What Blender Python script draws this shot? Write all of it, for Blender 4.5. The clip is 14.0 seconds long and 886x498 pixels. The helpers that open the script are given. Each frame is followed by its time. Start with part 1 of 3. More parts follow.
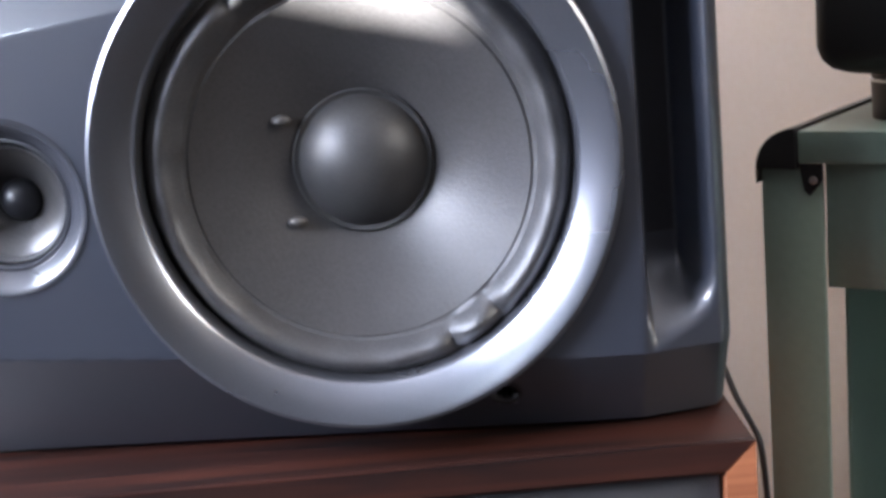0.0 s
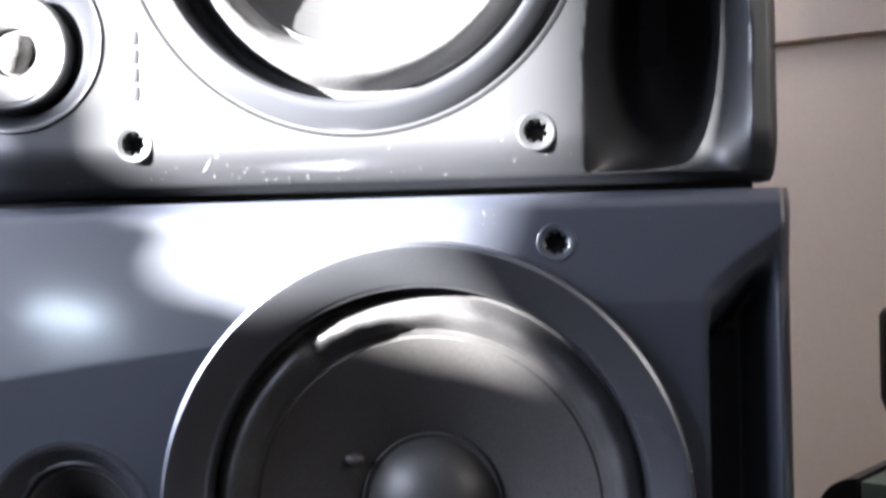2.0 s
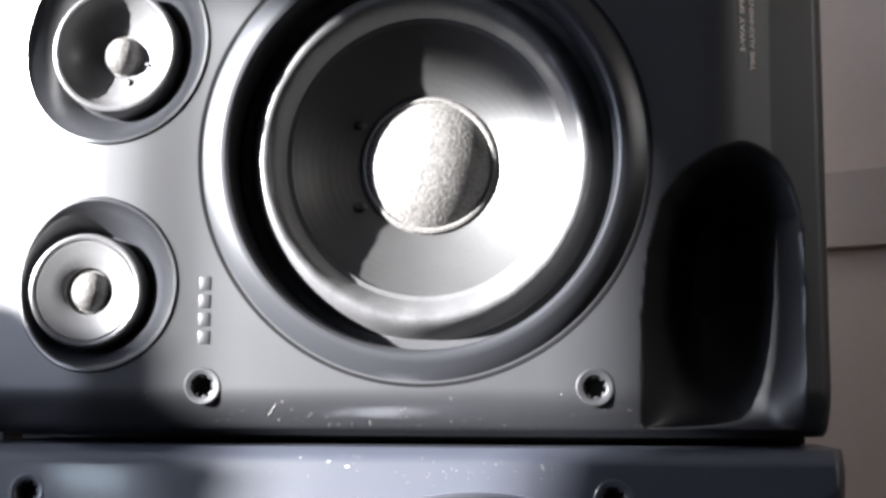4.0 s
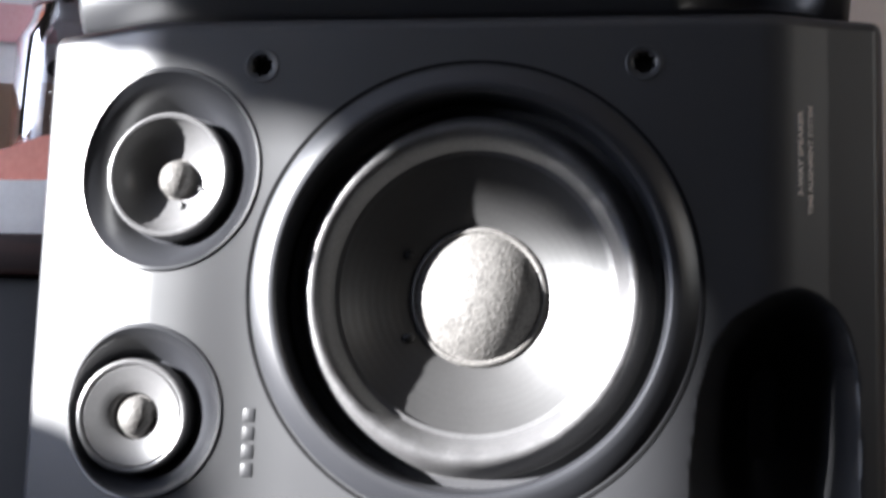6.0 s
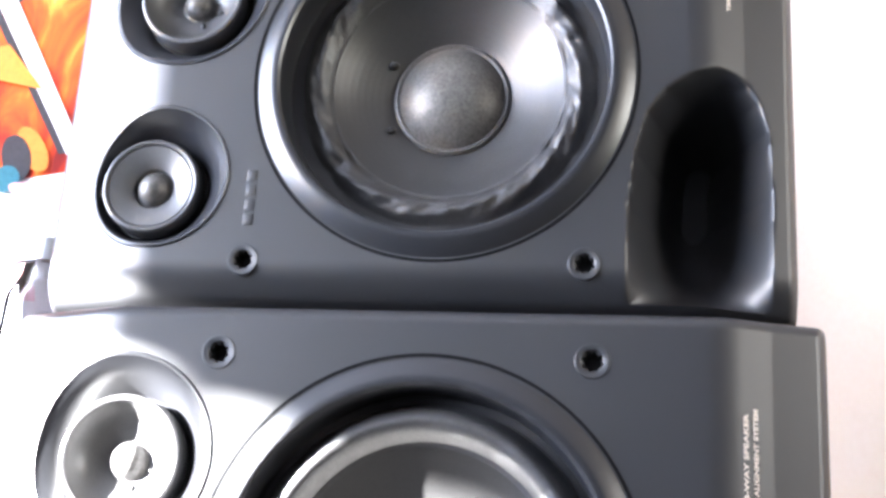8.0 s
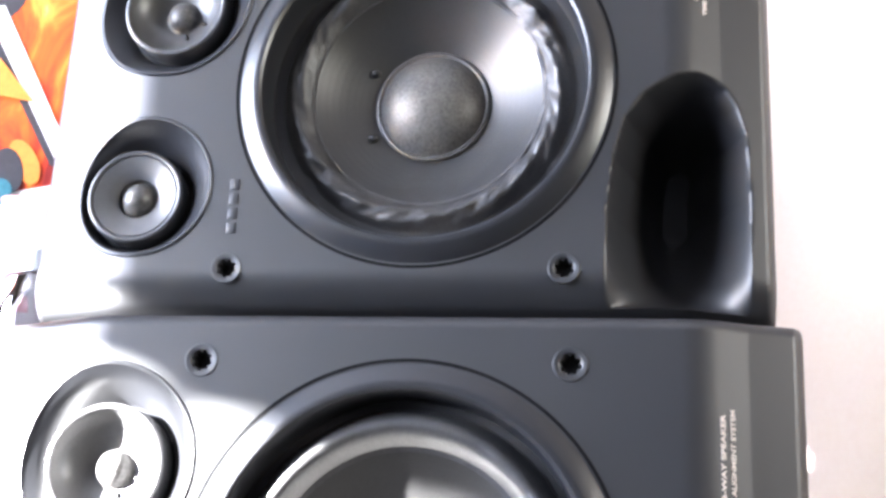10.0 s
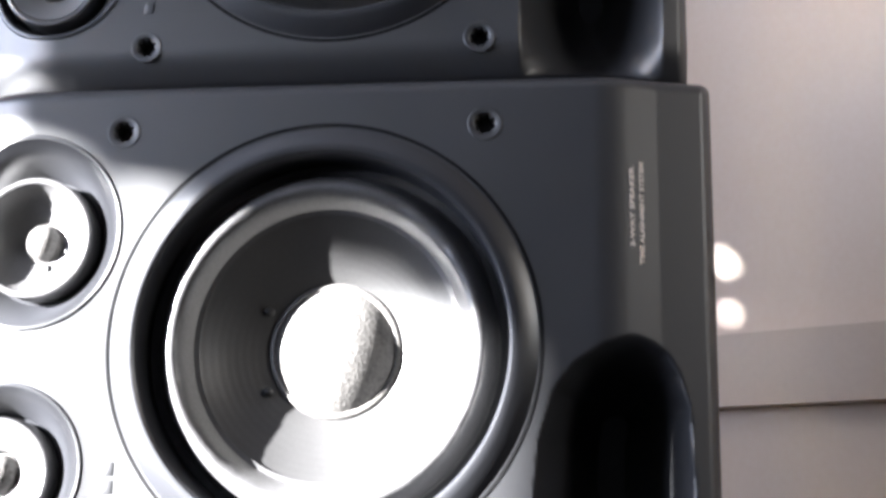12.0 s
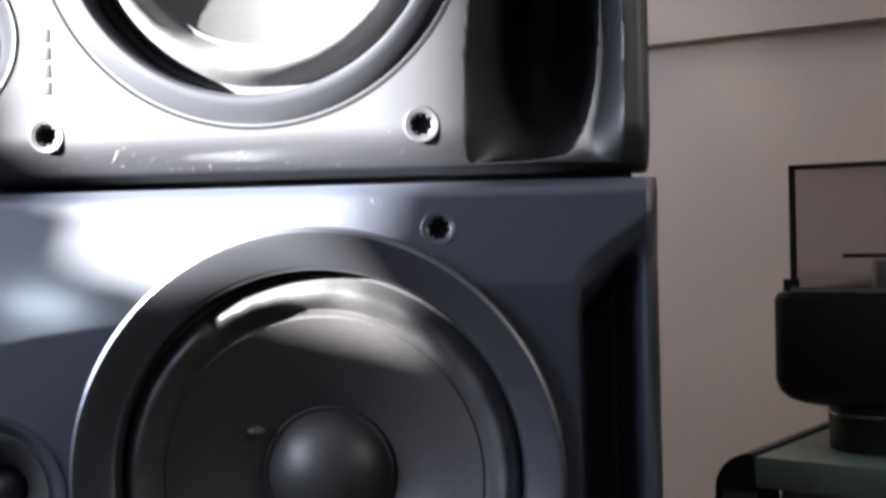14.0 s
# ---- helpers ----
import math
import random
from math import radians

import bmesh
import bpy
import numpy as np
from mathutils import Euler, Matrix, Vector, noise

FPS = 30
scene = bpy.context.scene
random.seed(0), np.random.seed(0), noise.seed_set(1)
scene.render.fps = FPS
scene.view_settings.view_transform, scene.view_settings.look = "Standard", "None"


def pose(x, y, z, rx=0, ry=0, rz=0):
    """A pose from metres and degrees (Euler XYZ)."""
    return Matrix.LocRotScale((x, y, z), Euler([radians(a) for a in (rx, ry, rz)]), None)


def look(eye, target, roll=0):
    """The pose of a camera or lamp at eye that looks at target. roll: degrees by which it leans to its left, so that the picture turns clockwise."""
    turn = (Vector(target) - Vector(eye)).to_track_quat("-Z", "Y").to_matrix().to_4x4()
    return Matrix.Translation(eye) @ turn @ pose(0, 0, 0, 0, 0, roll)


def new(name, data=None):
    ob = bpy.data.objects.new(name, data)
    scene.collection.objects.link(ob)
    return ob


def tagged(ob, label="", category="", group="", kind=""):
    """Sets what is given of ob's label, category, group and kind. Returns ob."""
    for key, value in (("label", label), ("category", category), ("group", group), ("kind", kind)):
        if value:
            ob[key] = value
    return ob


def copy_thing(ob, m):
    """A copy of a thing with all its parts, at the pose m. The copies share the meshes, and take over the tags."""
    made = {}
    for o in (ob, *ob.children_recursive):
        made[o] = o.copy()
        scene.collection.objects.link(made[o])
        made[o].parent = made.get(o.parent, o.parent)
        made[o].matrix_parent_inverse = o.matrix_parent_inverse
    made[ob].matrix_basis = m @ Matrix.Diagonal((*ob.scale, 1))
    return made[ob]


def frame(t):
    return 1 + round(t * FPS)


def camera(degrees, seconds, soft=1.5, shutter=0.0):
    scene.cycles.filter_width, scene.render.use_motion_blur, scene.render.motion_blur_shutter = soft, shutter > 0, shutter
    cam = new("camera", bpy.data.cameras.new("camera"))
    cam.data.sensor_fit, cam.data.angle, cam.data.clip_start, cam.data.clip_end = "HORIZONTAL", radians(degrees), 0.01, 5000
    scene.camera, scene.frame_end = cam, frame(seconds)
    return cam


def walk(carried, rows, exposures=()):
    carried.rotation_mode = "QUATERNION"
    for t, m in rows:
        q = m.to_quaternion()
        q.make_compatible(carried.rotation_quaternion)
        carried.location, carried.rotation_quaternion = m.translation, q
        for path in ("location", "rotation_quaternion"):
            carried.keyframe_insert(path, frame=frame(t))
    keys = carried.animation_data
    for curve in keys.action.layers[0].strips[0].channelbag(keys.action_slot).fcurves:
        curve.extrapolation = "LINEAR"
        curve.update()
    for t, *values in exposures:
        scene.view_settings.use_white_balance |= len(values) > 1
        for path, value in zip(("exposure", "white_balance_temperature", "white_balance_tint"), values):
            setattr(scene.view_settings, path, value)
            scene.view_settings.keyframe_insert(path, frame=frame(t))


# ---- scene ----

cam = camera(38.0, 14.0, soft=3.0, shutter=0.3)
PATH = [
    (0, (0.1022, -0.5237, 0.8772), (0.0669, 0.0133, 0.7635), -5.21),
    (0.5, (0.0885, -0.5266, 0.8942), (0.0402, 0.0119, 0.7931), -3.09),
    (1, (0.0862, -0.5229, 0.9071), (0.0347, 0.0177, 0.8202), -2.73),
    (1.5, (0.0875, -0.5254, 0.9185), (0.0381, 0.019, 0.8578), -2.22),
    (2, (0.0862, -0.5271, 0.9203), (0.0429, 0.0212, 0.9126), -1.48),
    (2.5, (0.0825, -0.5273, 0.9224), (0.0424, 0.0212, 0.9289), -0.90),
    (3, (0.0785, -0.5318, 0.9495), (0.0347, 0.0162, 0.9661), 0.00),
    (3.5, (0.0739, -0.5404, 0.962), (0.0249, 0.0055, 1.0086), 0.04),
    (3.7, (0.072, -0.544, 0.9591), (0.0218, 0.0008, 1.0156), 0.14),
    (5.8, (0.0767, -0.5451, 1.0016), (-0.0011, -0.0041, 1.0627), 0.91),
    (6, (0.0832, -0.5415, 1.007), (-0.001, -0.0026, 1.0775), 1.93),
    (6.5, (0.099, -0.5376, 1.0204), (0.02, -0.0037, 1.1262), 2.12),
    (7, (0.1043, -0.5413, 1.0302), (0.0267, -0.0125, 1.1599), 2.32),
    (7.5, (0.1021, -0.5466, 1.0344), (0.0263, -0.022, 1.1814), 2.67),
    (8, (0.1028, -0.5515, 1.035), (0.0196, -0.0332, 1.1994), 3.41),
    (8.2, (0.1048, -0.5517, 1.0346), (0.0191, -0.035, 1.2024), 3.72),
    (10.3, (0.1159, -0.5557, 1.0326), (0.0324, -0.0383, 1.1995), 2.46),
    (10.5, (0.1155, -0.5563, 1.0302), (0.0377, -0.0338, 1.1832), 1.80),
    (11, (0.1184, -0.5542, 1.0213), (0.0501, -0.0239, 1.15), 1.30),
    (11.5, (0.1255, -0.5542, 1.0076), (0.0593, -0.0211, 1.1256), 1.20),
    (12, (0.1324, -0.5554, 0.9868), (0.0671, -0.0206, 1.0976), 0.70),
    (12.5, (0.1302, -0.5607, 0.9596), (0.0785, -0.0171, 1.0257), -0.88),
    (13, (0.1239, -0.5601, 0.9409), (0.0776, -0.013, 0.9723), -1.26),
    (13.5, (0.1265, -0.5604, 0.9309), (0.0814, -0.0124, 0.9432), -1.02),
    (14, (0.1316, -0.5612, 0.917), (0.0929, -0.0126, 0.9056), -1.43),
]
EXPOSURE = [(0.0, 6.65), (0.5, 6.5), (1.0, 6.3), (1.5, 6.1), (2.0, 5.6), (2.5, 5.1), (3.0, 4.7), (3.5, 4.3), (3.7, 4.1), (5.8, 3.6), (6.2, 3.6), (6.5, 3.95), (7.0, 5.5),
            (7.5, 6.1), (8.0, 6.35), (10.5, 6.35), (11.0, 6.1), (11.5, 5.7), (12.0, 5.1), (12.5, 4.4), (13.0, 4.25), (13.5, 4.5), (14.0, 5.1)]
walk(cam, [(t, look(eye, target, roll)) for t, eye, target, roll in PATH], EXPOSURE)

# ---- light ----
SUN_DIR = Vector((-0.83, -0.50, 0.24)).normalized()   # from the place towards the sun
world = bpy.data.worlds.new("sky")
scene.world = world
world.use_nodes = True
wn = world.node_tree
sky = wn.nodes.new("ShaderNodeTexSky")
sky.sky_type = "NISHITA"
sky.sun_disc = False
sky.sun_elevation = math.asin(SUN_DIR.z)
sky.sun_rotation = math.atan2(SUN_DIR.x, SUN_DIR.y)
wn.links.new(sky.outputs[0], wn.nodes["Background"].inputs[0])
wn.nodes["Background"].inputs[1].default_value = 0.05

sun_data = bpy.data.lights.new("sun", "SUN")
sun_data.energy = 5.0
sun_data.angle = radians(0.9)
sun_data.color = (0.985, 0.985, 1.0)
sun = new("sun", sun_data)
sun.matrix_world = look(SUN_DIR * 6, (0, 0, 0))


def window_lamp(name, place, target, w, h, watts, colour):
    data = bpy.data.lights.new(name, "AREA")
    data.shape, data.size, data.size_y, data.energy, data.color = "RECTANGLE", w, h, watts, colour
    ob = new(name, data)
    ob.matrix_world = look(place, target)
    return ob


window_lamp("side_window_light", (-1.33, -0.62, 1.55), (0.0, -0.62, 1.46), 1.1, 0.9, 2.2, (0.69, 0.77, 1.0))
# added fill lamp that brightens the wall; no window is known on this side
window_lamp("wall_fill_light", (1.84, -0.80, 1.75), (0.55, 0.6, 1.35), 0.6, 0.6, 0.42, (1.0, 0.87, 0.74))
window_lamp("corner_window_light", (-1.25, -2.42, 1.74), (-0.2, 0.0, 0.95), 0.16, 0.035, 0.055, (0.70, 0.83, 1.0))

# ---- materials ----


def material(name, base, rough=0.5, metal=0.0, grain=0.0, grain_size=400.0, blotch=0.1, blotch_size=12.0, bump=0.0, spec=0.5, coat=0.0):
    """A surface with broad blotches and fine grain in colour, roughness and relief."""
    m = bpy.data.materials.new(name)
    m.use_nodes = True
    n, l = m.node_tree.nodes, m.node_tree.links
    b = n["Principled BSDF"]
    b.inputs["Metallic"].default_value = metal
    b.inputs["Specular IOR Level"].default_value = spec
    b.inputs["Coat Weight"].default_value = coat
    b.inputs["Coat Roughness"].default_value = 0.10
    tc = n.new("ShaderNodeTexCoord")
    big = n.new("ShaderNodeTexNoise")
    big.inputs["Scale"].default_value, big.inputs["Detail"].default_value = blotch_size, 4.0
    fine = n.new("ShaderNodeTexNoise")
    fine.inputs["Scale"].default_value, fine.inputs["Detail"].default_value = grain_size, 3.0
    for tex in (big, fine):
        l.new(tc.outputs["Object"], tex.inputs["Vector"])
    mix = n.new("ShaderNodeMix")
    mix.data_type = "RGBA"
    mix.inputs["A"].default_value = tuple(c * (1 - blotch) for c in base) + (1,)
    mix.inputs["B"].default_value = tuple(min(1, c * (1 + blotch)) for c in base) + (1,)
    l.new(big.outputs["Fac"], mix.inputs["Factor"])
    grainy = n.new("ShaderNodeMix")
    grainy.data_type = "RGBA"
    grainy.blend_type = "OVERLAY"
    grainy.inputs["Factor"].default_value = grain
    l.new(mix.outputs["Result"], grainy.inputs["A"])
    l.new(fine.outputs["Fac"], grainy.inputs["B"])
    l.new(grainy.outputs["Result"], b.inputs["Base Color"])
    rr = n.new("ShaderNodeMapRange")
    rr.inputs["To Min"].default_value, rr.inputs["To Max"].default_value = rough * 0.85, min(1, rough * 1.15)
    l.new(big.outputs["Fac"], rr.inputs["Value"])
    l.new(rr.outputs["Result"], b.inputs["Roughness"])
    if bump:
        bp = n.new("ShaderNodeBump")
        bp.inputs["Strength"].default_value, bp.inputs["Distance"].default_value = bump, 0.0004
        l.new(fine.outputs["Fac"], bp.inputs["Height"])
        l.new(bp.outputs["Normal"], b.inputs["Normal"])
    return m


def ring_material(name, base, rough, rings, bump, cx, cz):
    """Dark cone paper with fine pressed rings round the driver's axis (local y)."""
    m = material(name, base, rough, 0.0, 0.25, 900.0, 0.12, 25.0, 0.0)
    n, l = m.node_tree.nodes, m.node_tree.links
    tc = n.new("ShaderNodeTexCoord")
    wave = n.new("ShaderNodeTexWave")
    wave.wave_type, wave.rings_direction = "RINGS", "Y"
    wave.inputs["Scale"].default_value, wave.inputs["Distortion"].default_value = rings, 0.3
    centred = n.new("ShaderNodeMapping")
    centred.inputs["Location"].default_value = (-cx, 0.0, -cz)
    l.new(tc.outputs["Object"], centred.inputs["Vector"])
    l.new(centred.outputs["Vector"], wave.inputs["Vector"])
    fine = n.new("ShaderNodeTexNoise")
    fine.inputs["Scale"].default_value = 1500.0
    l.new(tc.outputs["Object"], fine.inputs["Vector"])
    add = n.new("ShaderNodeMath")
    add.operation = "MULTIPLY_ADD"
    add.inputs[1].default_value = 0.6
    l.new(fine.outputs["Fac"], add.inputs[0])
    l.new(wave.outputs["Fac"], add.inputs[2])
    bp = n.new("ShaderNodeBump")
    bp.inputs["Strength"].default_value, bp.inputs["Distance"].default_value = bump, 0.0003
    l.new(add.outputs["Value"], bp.inputs["Height"])
    l.new(bp.outputs["Normal"], n["Principled BSDF"].inputs["Normal"])
    return m


def wood_material(name, dark, light):
    m = material(name, dark, 0.42, 0.0, 0.2, 300.0, 0.1, 8.0, 0.1)
    n, l = m.node_tree.nodes, m.node_tree.links
    tc = n.new("ShaderNodeTexCoord")
    mp = n.new("ShaderNodeMapping")
    mp.inputs["Scale"].default_value = (4.0, 60.0, 90.0)
    l.new(tc.outputs["Object"], mp.inputs["Vector"])
    tex = n.new("ShaderNodeTexNoise")
    tex.inputs["Scale"].default_value, tex.inputs["Detail"].default_value, tex.inputs["Distortion"].default_value = 1.6, 6.0, 0.8
    l.new(mp.outputs["Vector"], tex.inputs["Vector"])
    ramp = n.new("ShaderNodeValToRGB")
    ramp.color_ramp.elements[0].position, ramp.color_ramp.elements[1].position = 0.32, 0.7
    ramp.color_ramp.elements[0].color, ramp.color_ramp.elements[1].color = (*dark, 1), (*light, 1)
    l.new(tex.outputs["Fac"], ramp.inputs["Fac"])
    l.new(ramp.outputs["Color"], n["Principled BSDF"].inputs["Base Color"])
    return m


BLACK = material("satin black plastic", (0.0105, 0.0107, 0.0125), 0.47, 0.0, 0.15, 1200.0, 0.12, 9.0, 0.10, 0.75)
GREY = material("gunmetal painted plastic", (0.020, 0.0225, 0.031), 0.38, 0.0, 0.12, 1200.0, 0.08, 9.0, 0.08, 0.8, 0.5)
RIM = material("silver grey rim", (0.20, 0.205, 0.225), 0.28, 0.92, 0.1, 1200.0, 0.08, 12.0, 0.06)
GREY_RIM = material("gunmetal moulded rim", (0.030, 0.031, 0.036), 0.26, 0.0, 0.1, 1200.0, 0.08, 12.0, 0.06, 0.9)
BLACK_RIM = material("black moulded rim", (0.018, 0.0185, 0.021), 0.33, 0.0, 0.15, 1200.0, 0.1, 12.0, 0.06)
# vinyl of the cabinets; also put in the grey front's slot as painted shade
VINYL_AND_SHADE = material("black vinyl and slot shade", (0.014, 0.014, 0.016), 0.5, 0.0, 0.3, 500.0, 0.15, 10.0, 0.3)
PIT = material("black recess", (0.004, 0.004, 0.0045), 0.8, 0.0, 0.2, 600.0, 0.2, 20.0, 0.0, 0.1)
RUBBER = material("rubber surround", (0.058, 0.057, 0.058), 0.34, 0.0, 0.35, 700.0, 0.2, 40.0, 0.35)
FOAM = material("worn foam surround", (0.036, 0.0345, 0.0345), 0.42, 0.0, 0.6, 800.0, 0.35, 60.0, 0.6)
CONE = ring_material("black coated cone", (0.029, 0.0285, 0.0285), 0.40, 95.0, 0.08, .0105, .122)
SMALL_CONE = material("black coated small cone", (0.066, 0.065, 0.066), 0.36, 0.0, 0.2, 900.0, 0.1, 40.0, 0.1)
DUST = material("pale dust", (0.20, 0.195, 0.19), 0.9, 0.0, 0.3, 900.0)
GREY_CONE = material("grey paper cone", (0.038, 0.036, 0.0352), 0.34, 0.0, 0.45, 700.0, 0.12, 40.0, 0.3)
CAP = material("speckled dust cap", (0.088, 0.084, 0.080), 0.36, 0.0, 0.9, 620.0, 0.30, 140.0, 1.0)
GREY_CAP = material("grey paper dust cap", (0.028, 0.027, 0.0265), 0.45, 0.0, 0.4, 800.0, 0.12, 40.0, 0.3)
SOLDER = material("solder metal", (0.06, 0.056, 0.052), 0.5, 0.3, 0.1, 500.0)
INK = material("cream ink", (0.75, 0.66, 0.58), 0.6, 0.0, 0.2, 900.0)
WALL = material("white painted wall", (0.72, 0.61, 0.52), 0.6, 0.0, 0.08, 160.0, 0.05, 3.0, 0.15)
RAIL = material("cream gloss paint", (0.56, 0.46, 0.37), 0.42, 0.0, 0.06, 160.0, 0.05, 5.0, 0.1)
CEILING = material("white ceiling paint", (0.55, 0.53, 0.51), 0.8, 0.0, 0.05, 100.0, 0.04, 2.0, 0.1)
CARPET = material("brown carpet", (0.022, 0.015, 0.012), 0.95, 0.0, 0.5, 300.0, 0.2, 5.0, 0.5)
DARK_WALL = material("dark brown wallpaper", (0.05, 0.044, 0.042), 0.8, 0.0, 0.2, 200.0, 0.12, 4.0, 0.2)
SUN_MASK = material("dark sun mask cloth", (0.10, 0.09, 0.10), 0.9, 0.0, 0.4, 600.0, 0.2, 8.0, 0.3)
WOOD = wood_material("dark red wood", (0.004, 0.0016, 0.0013), (0.034, 0.0085, 0.0042))
WOOD_LIGHT = wood_material("orange brown wood", (0.20, 0.065, 0.028), (0.36, 0.13, 0.06))
CLOTH = material("dark grille cloth", (0.035, 0.034, 0.036), 0.9, 0.0, 0.6, 1500.0, 0.15, 30.0, 0.4)
GREEN = material("pale green enamel", (0.20, 0.27, 0.225), 0.42, 0.0, 0.08, 200.0, 0.08, 6.0, 0.08)
DARK = material("matt black plastic", (0.012, 0.012, 0.013), 0.45, 0.0, 0.2, 900.0, 0.15, 12.0, 0.1)
STEEL = material("brushed steel", (0.62, 0.62, 0.63), 0.28, 1.0, 0.1, 800.0)


def glass_material(name, tint, rough):
    m = bpy.data.materials.new(name)
    m.use_nodes = True
    b = m.node_tree.nodes["Principled BSDF"]
    b.inputs["Base Color"].default_value = (*tint, 1)
    b.inputs["Transmission Weight"].default_value = 1.0
    b.inputs["Roughness"].default_value = rough
    b.inputs["IOR"].default_value = 1.45
    return m


SMOKED = glass_material("smoked acrylic", (0.78, 0.76, 0.78), 0.03)
PANE = glass_material("window glass", (1, 1, 1), 0.0)

# ---- mesh helpers ----


def part(name, bm, mat, parent=None, label="", sharp=32, second=None):
    me = bpy.data.meshes.new(name)
    bm.normal_update()
    bm.to_mesh(me)
    bm.free()
    me.materials.append(mat)
    if second:
        me.materials.append(second)
    if sharp:
        me.shade_smooth()
        me.set_sharp_from_angle(angle=radians(sharp))
    ob = new(name, me)
    if parent:
        ob.parent = parent
    return tagged(ob, label)


def box(x0, x1, y0, y1, z0, z1, bevel=0.0, seg=2, bm=None):
    bm = bm or bmesh.new()
    made = bmesh.ops.create_cube(bm, size=1.0)
    for v in made["verts"]:
        v.co = Vector(((x0 + x1) / 2 + v.co.x * (x1 - x0), (y0 + y1) / 2 + v.co.y * (y1 - y0), (z0 + z1) / 2 + v.co.z * (z1 - z0)))
    if bevel:
        edges = list({e for v in made["verts"] for e in v.link_edges})
        bmesh.ops.bevel(bm, geom=edges, offset=bevel, segments=seg, affect="EDGES", profile=0.5)
    return bm


def lathe(profile, cx, cz, seg=96, ez=1.02, dent=None):
    """A turned shape round an axis along y through (cx, cz). profile: radius and y, from outside in; radius 0 closes it."""
    bm = bmesh.new()
    rows = []
    for r, y, *off in profile:
        ox, oz = off or (0.0, 0.0)
        if r <= 0:
            rows.append([bm.verts.new((cx + ox, y, cz + oz))])
            continue
        row = []
        for k in range(seg):
            a = 2 * math.pi * k / seg
            dy = dent(a, r) if dent else 0.0
            row.append(bm.verts.new((cx + ox + r * math.cos(a), y + dy, cz + oz + r * ez * math.sin(a))))
        rows.append(row)
    for p, q in zip(rows, rows[1:]):
        for k in range(seg):
            j = (k + 1) % seg
            if len(q) == 1:
                bm.faces.new((p[k], p[j], q[0]))
            else:
                bm.faces.new((p[k], p[j], q[j], q[k]))
    return bm


def arc(r0, y0, r1, y1, bulge, n=10):
    """Profile points from (r0, y0) to (r1, y1) that bow forward (to -y) by bulge."""
    return [(r0 + (r1 - r0) * i / n, y0 + (y1 - y0) * i / n - bulge * math.sin(math.pi * i / n)) for i in range(n + 1)]


def cap(r, y, rise, n=9):
    """Profile of a dome of radius r whose edge lies at y."""
    big = (r * r + rise * rise) / (2 * rise)
    return [(r * math.cos(i / n * math.pi / 2), y + (big - rise) - math.sqrt(max(big * big - (r * math.cos(i / n * math.pi / 2)) ** 2, 0))) for i in range(n)] + [(0, y - rise)]


def step(a, b, x):
    t = min(1.0, max(0.0, (x - a) / (b - a)))
    return t * t * (3 - 2 * t)


def mixed(points, v):
    """Straight lines through (key, value) pairs."""
    if v <= points[0][0]:
        return points[0][1]
    for (a, p), (b, q) in zip(points, points[1:]):
        if v <= b:
            return p + (q - p) * (v - a) / (b - a)
    return points[-1][1]


def relief(x0, x1, z0, z1, pitch, depth, back, dark=None):
    """A moulded front: a fine sheet whose y is depth(x, z), with its rim carried back to y = back."""
    nx, nz = int((x1 - x0) / pitch), int((z1 - z0) / pitch)
    bm = bmesh.new()
    grid = [[bm.verts.new((x0 + (x1 - x0) * i / nx, depth(x0 + (x1 - x0) * i / nx, z0 + (z1 - z0) * j / nz), z0 + (z1 - z0) * j / nz)) for i in range(nx + 1)] for j in range(nz + 1)]
    for j in range(nz):
        for i in range(nx):
            f = bm.faces.new((grid[j][i], grid[j][i + 1], grid[j + 1][i + 1], grid[j + 1][i]))
            if dark and dark(grid[j][i].co.x, grid[j][i].co.z):
                f.material_index = 1
    rim = grid[0][:] + [grid[j][nx] for j in range(1, nz + 1)] + [grid[nz][i] for i in range(nx - 1, -1, -1)] + [grid[j][0] for j in range(nz - 1, 0, -1)]
    far = [bm.verts.new((v.co.x, back, v.co.z)) for v in rim]
    for k in range(len(rim)):
        j = (k + 1) % len(rim)
        bm.faces.new((rim[j], rim[k], far[k], far[j]))
    return bm


# ---- the room ----
ROOM_X0, ROOM_X1, ROOM_Y0, ROOM_Y1, ROOM_H = -1.42, 1.92, -2.5, 1.3, 2.4


def structure(name, bm, mat, label, parent=None):
    ob = part(name, bm, mat, parent, label)
    return tagged(ob, label, name.split("_")[0], kind="structure")


structure("floor", box(ROOM_X0 - .1, ROOM_X1 + .1, ROOM_Y0 - .1, ROOM_Y1 + .1, -.08, 0.0), CARPET, "brown carpeted floor of a small room")
structure("ceiling", box(ROOM_X0 - .1, ROOM_X1 + .1, ROOM_Y0 - .1, ROOM_Y1 + .1, ROOM_H, ROOM_H + .08), CEILING, "plain white painted ceiling of a small room")


def wall_between(name, a, b, label, mat=None, thick=.1, z0=0.0, z1=ROOM_H):
    """A wall from a to b in plan; its face runs along that line, its thickness lies to the left of the way."""
    a, b = Vector((*a, 0)), Vector((*b, 0))
    way = (b - a).normalized()
    out = Vector((-way.y, way.x, 0)) * thick
    bm = bmesh.new()
    low = [bm.verts.new((p.x, p.y, z0)) for p in (a, b, b + out, a + out)]
    high = [bm.verts.new((v.co.x, v.co.y, z1)) for v in low]
    bm.faces.new(low[::-1])
    bm.faces.new(high)
    for k in range(4):
        bm.faces.new((low[k], low[(k + 1) % 4], high[(k + 1) % 4], high[k]))
    return structure(name, bm, mat or WALL, label)


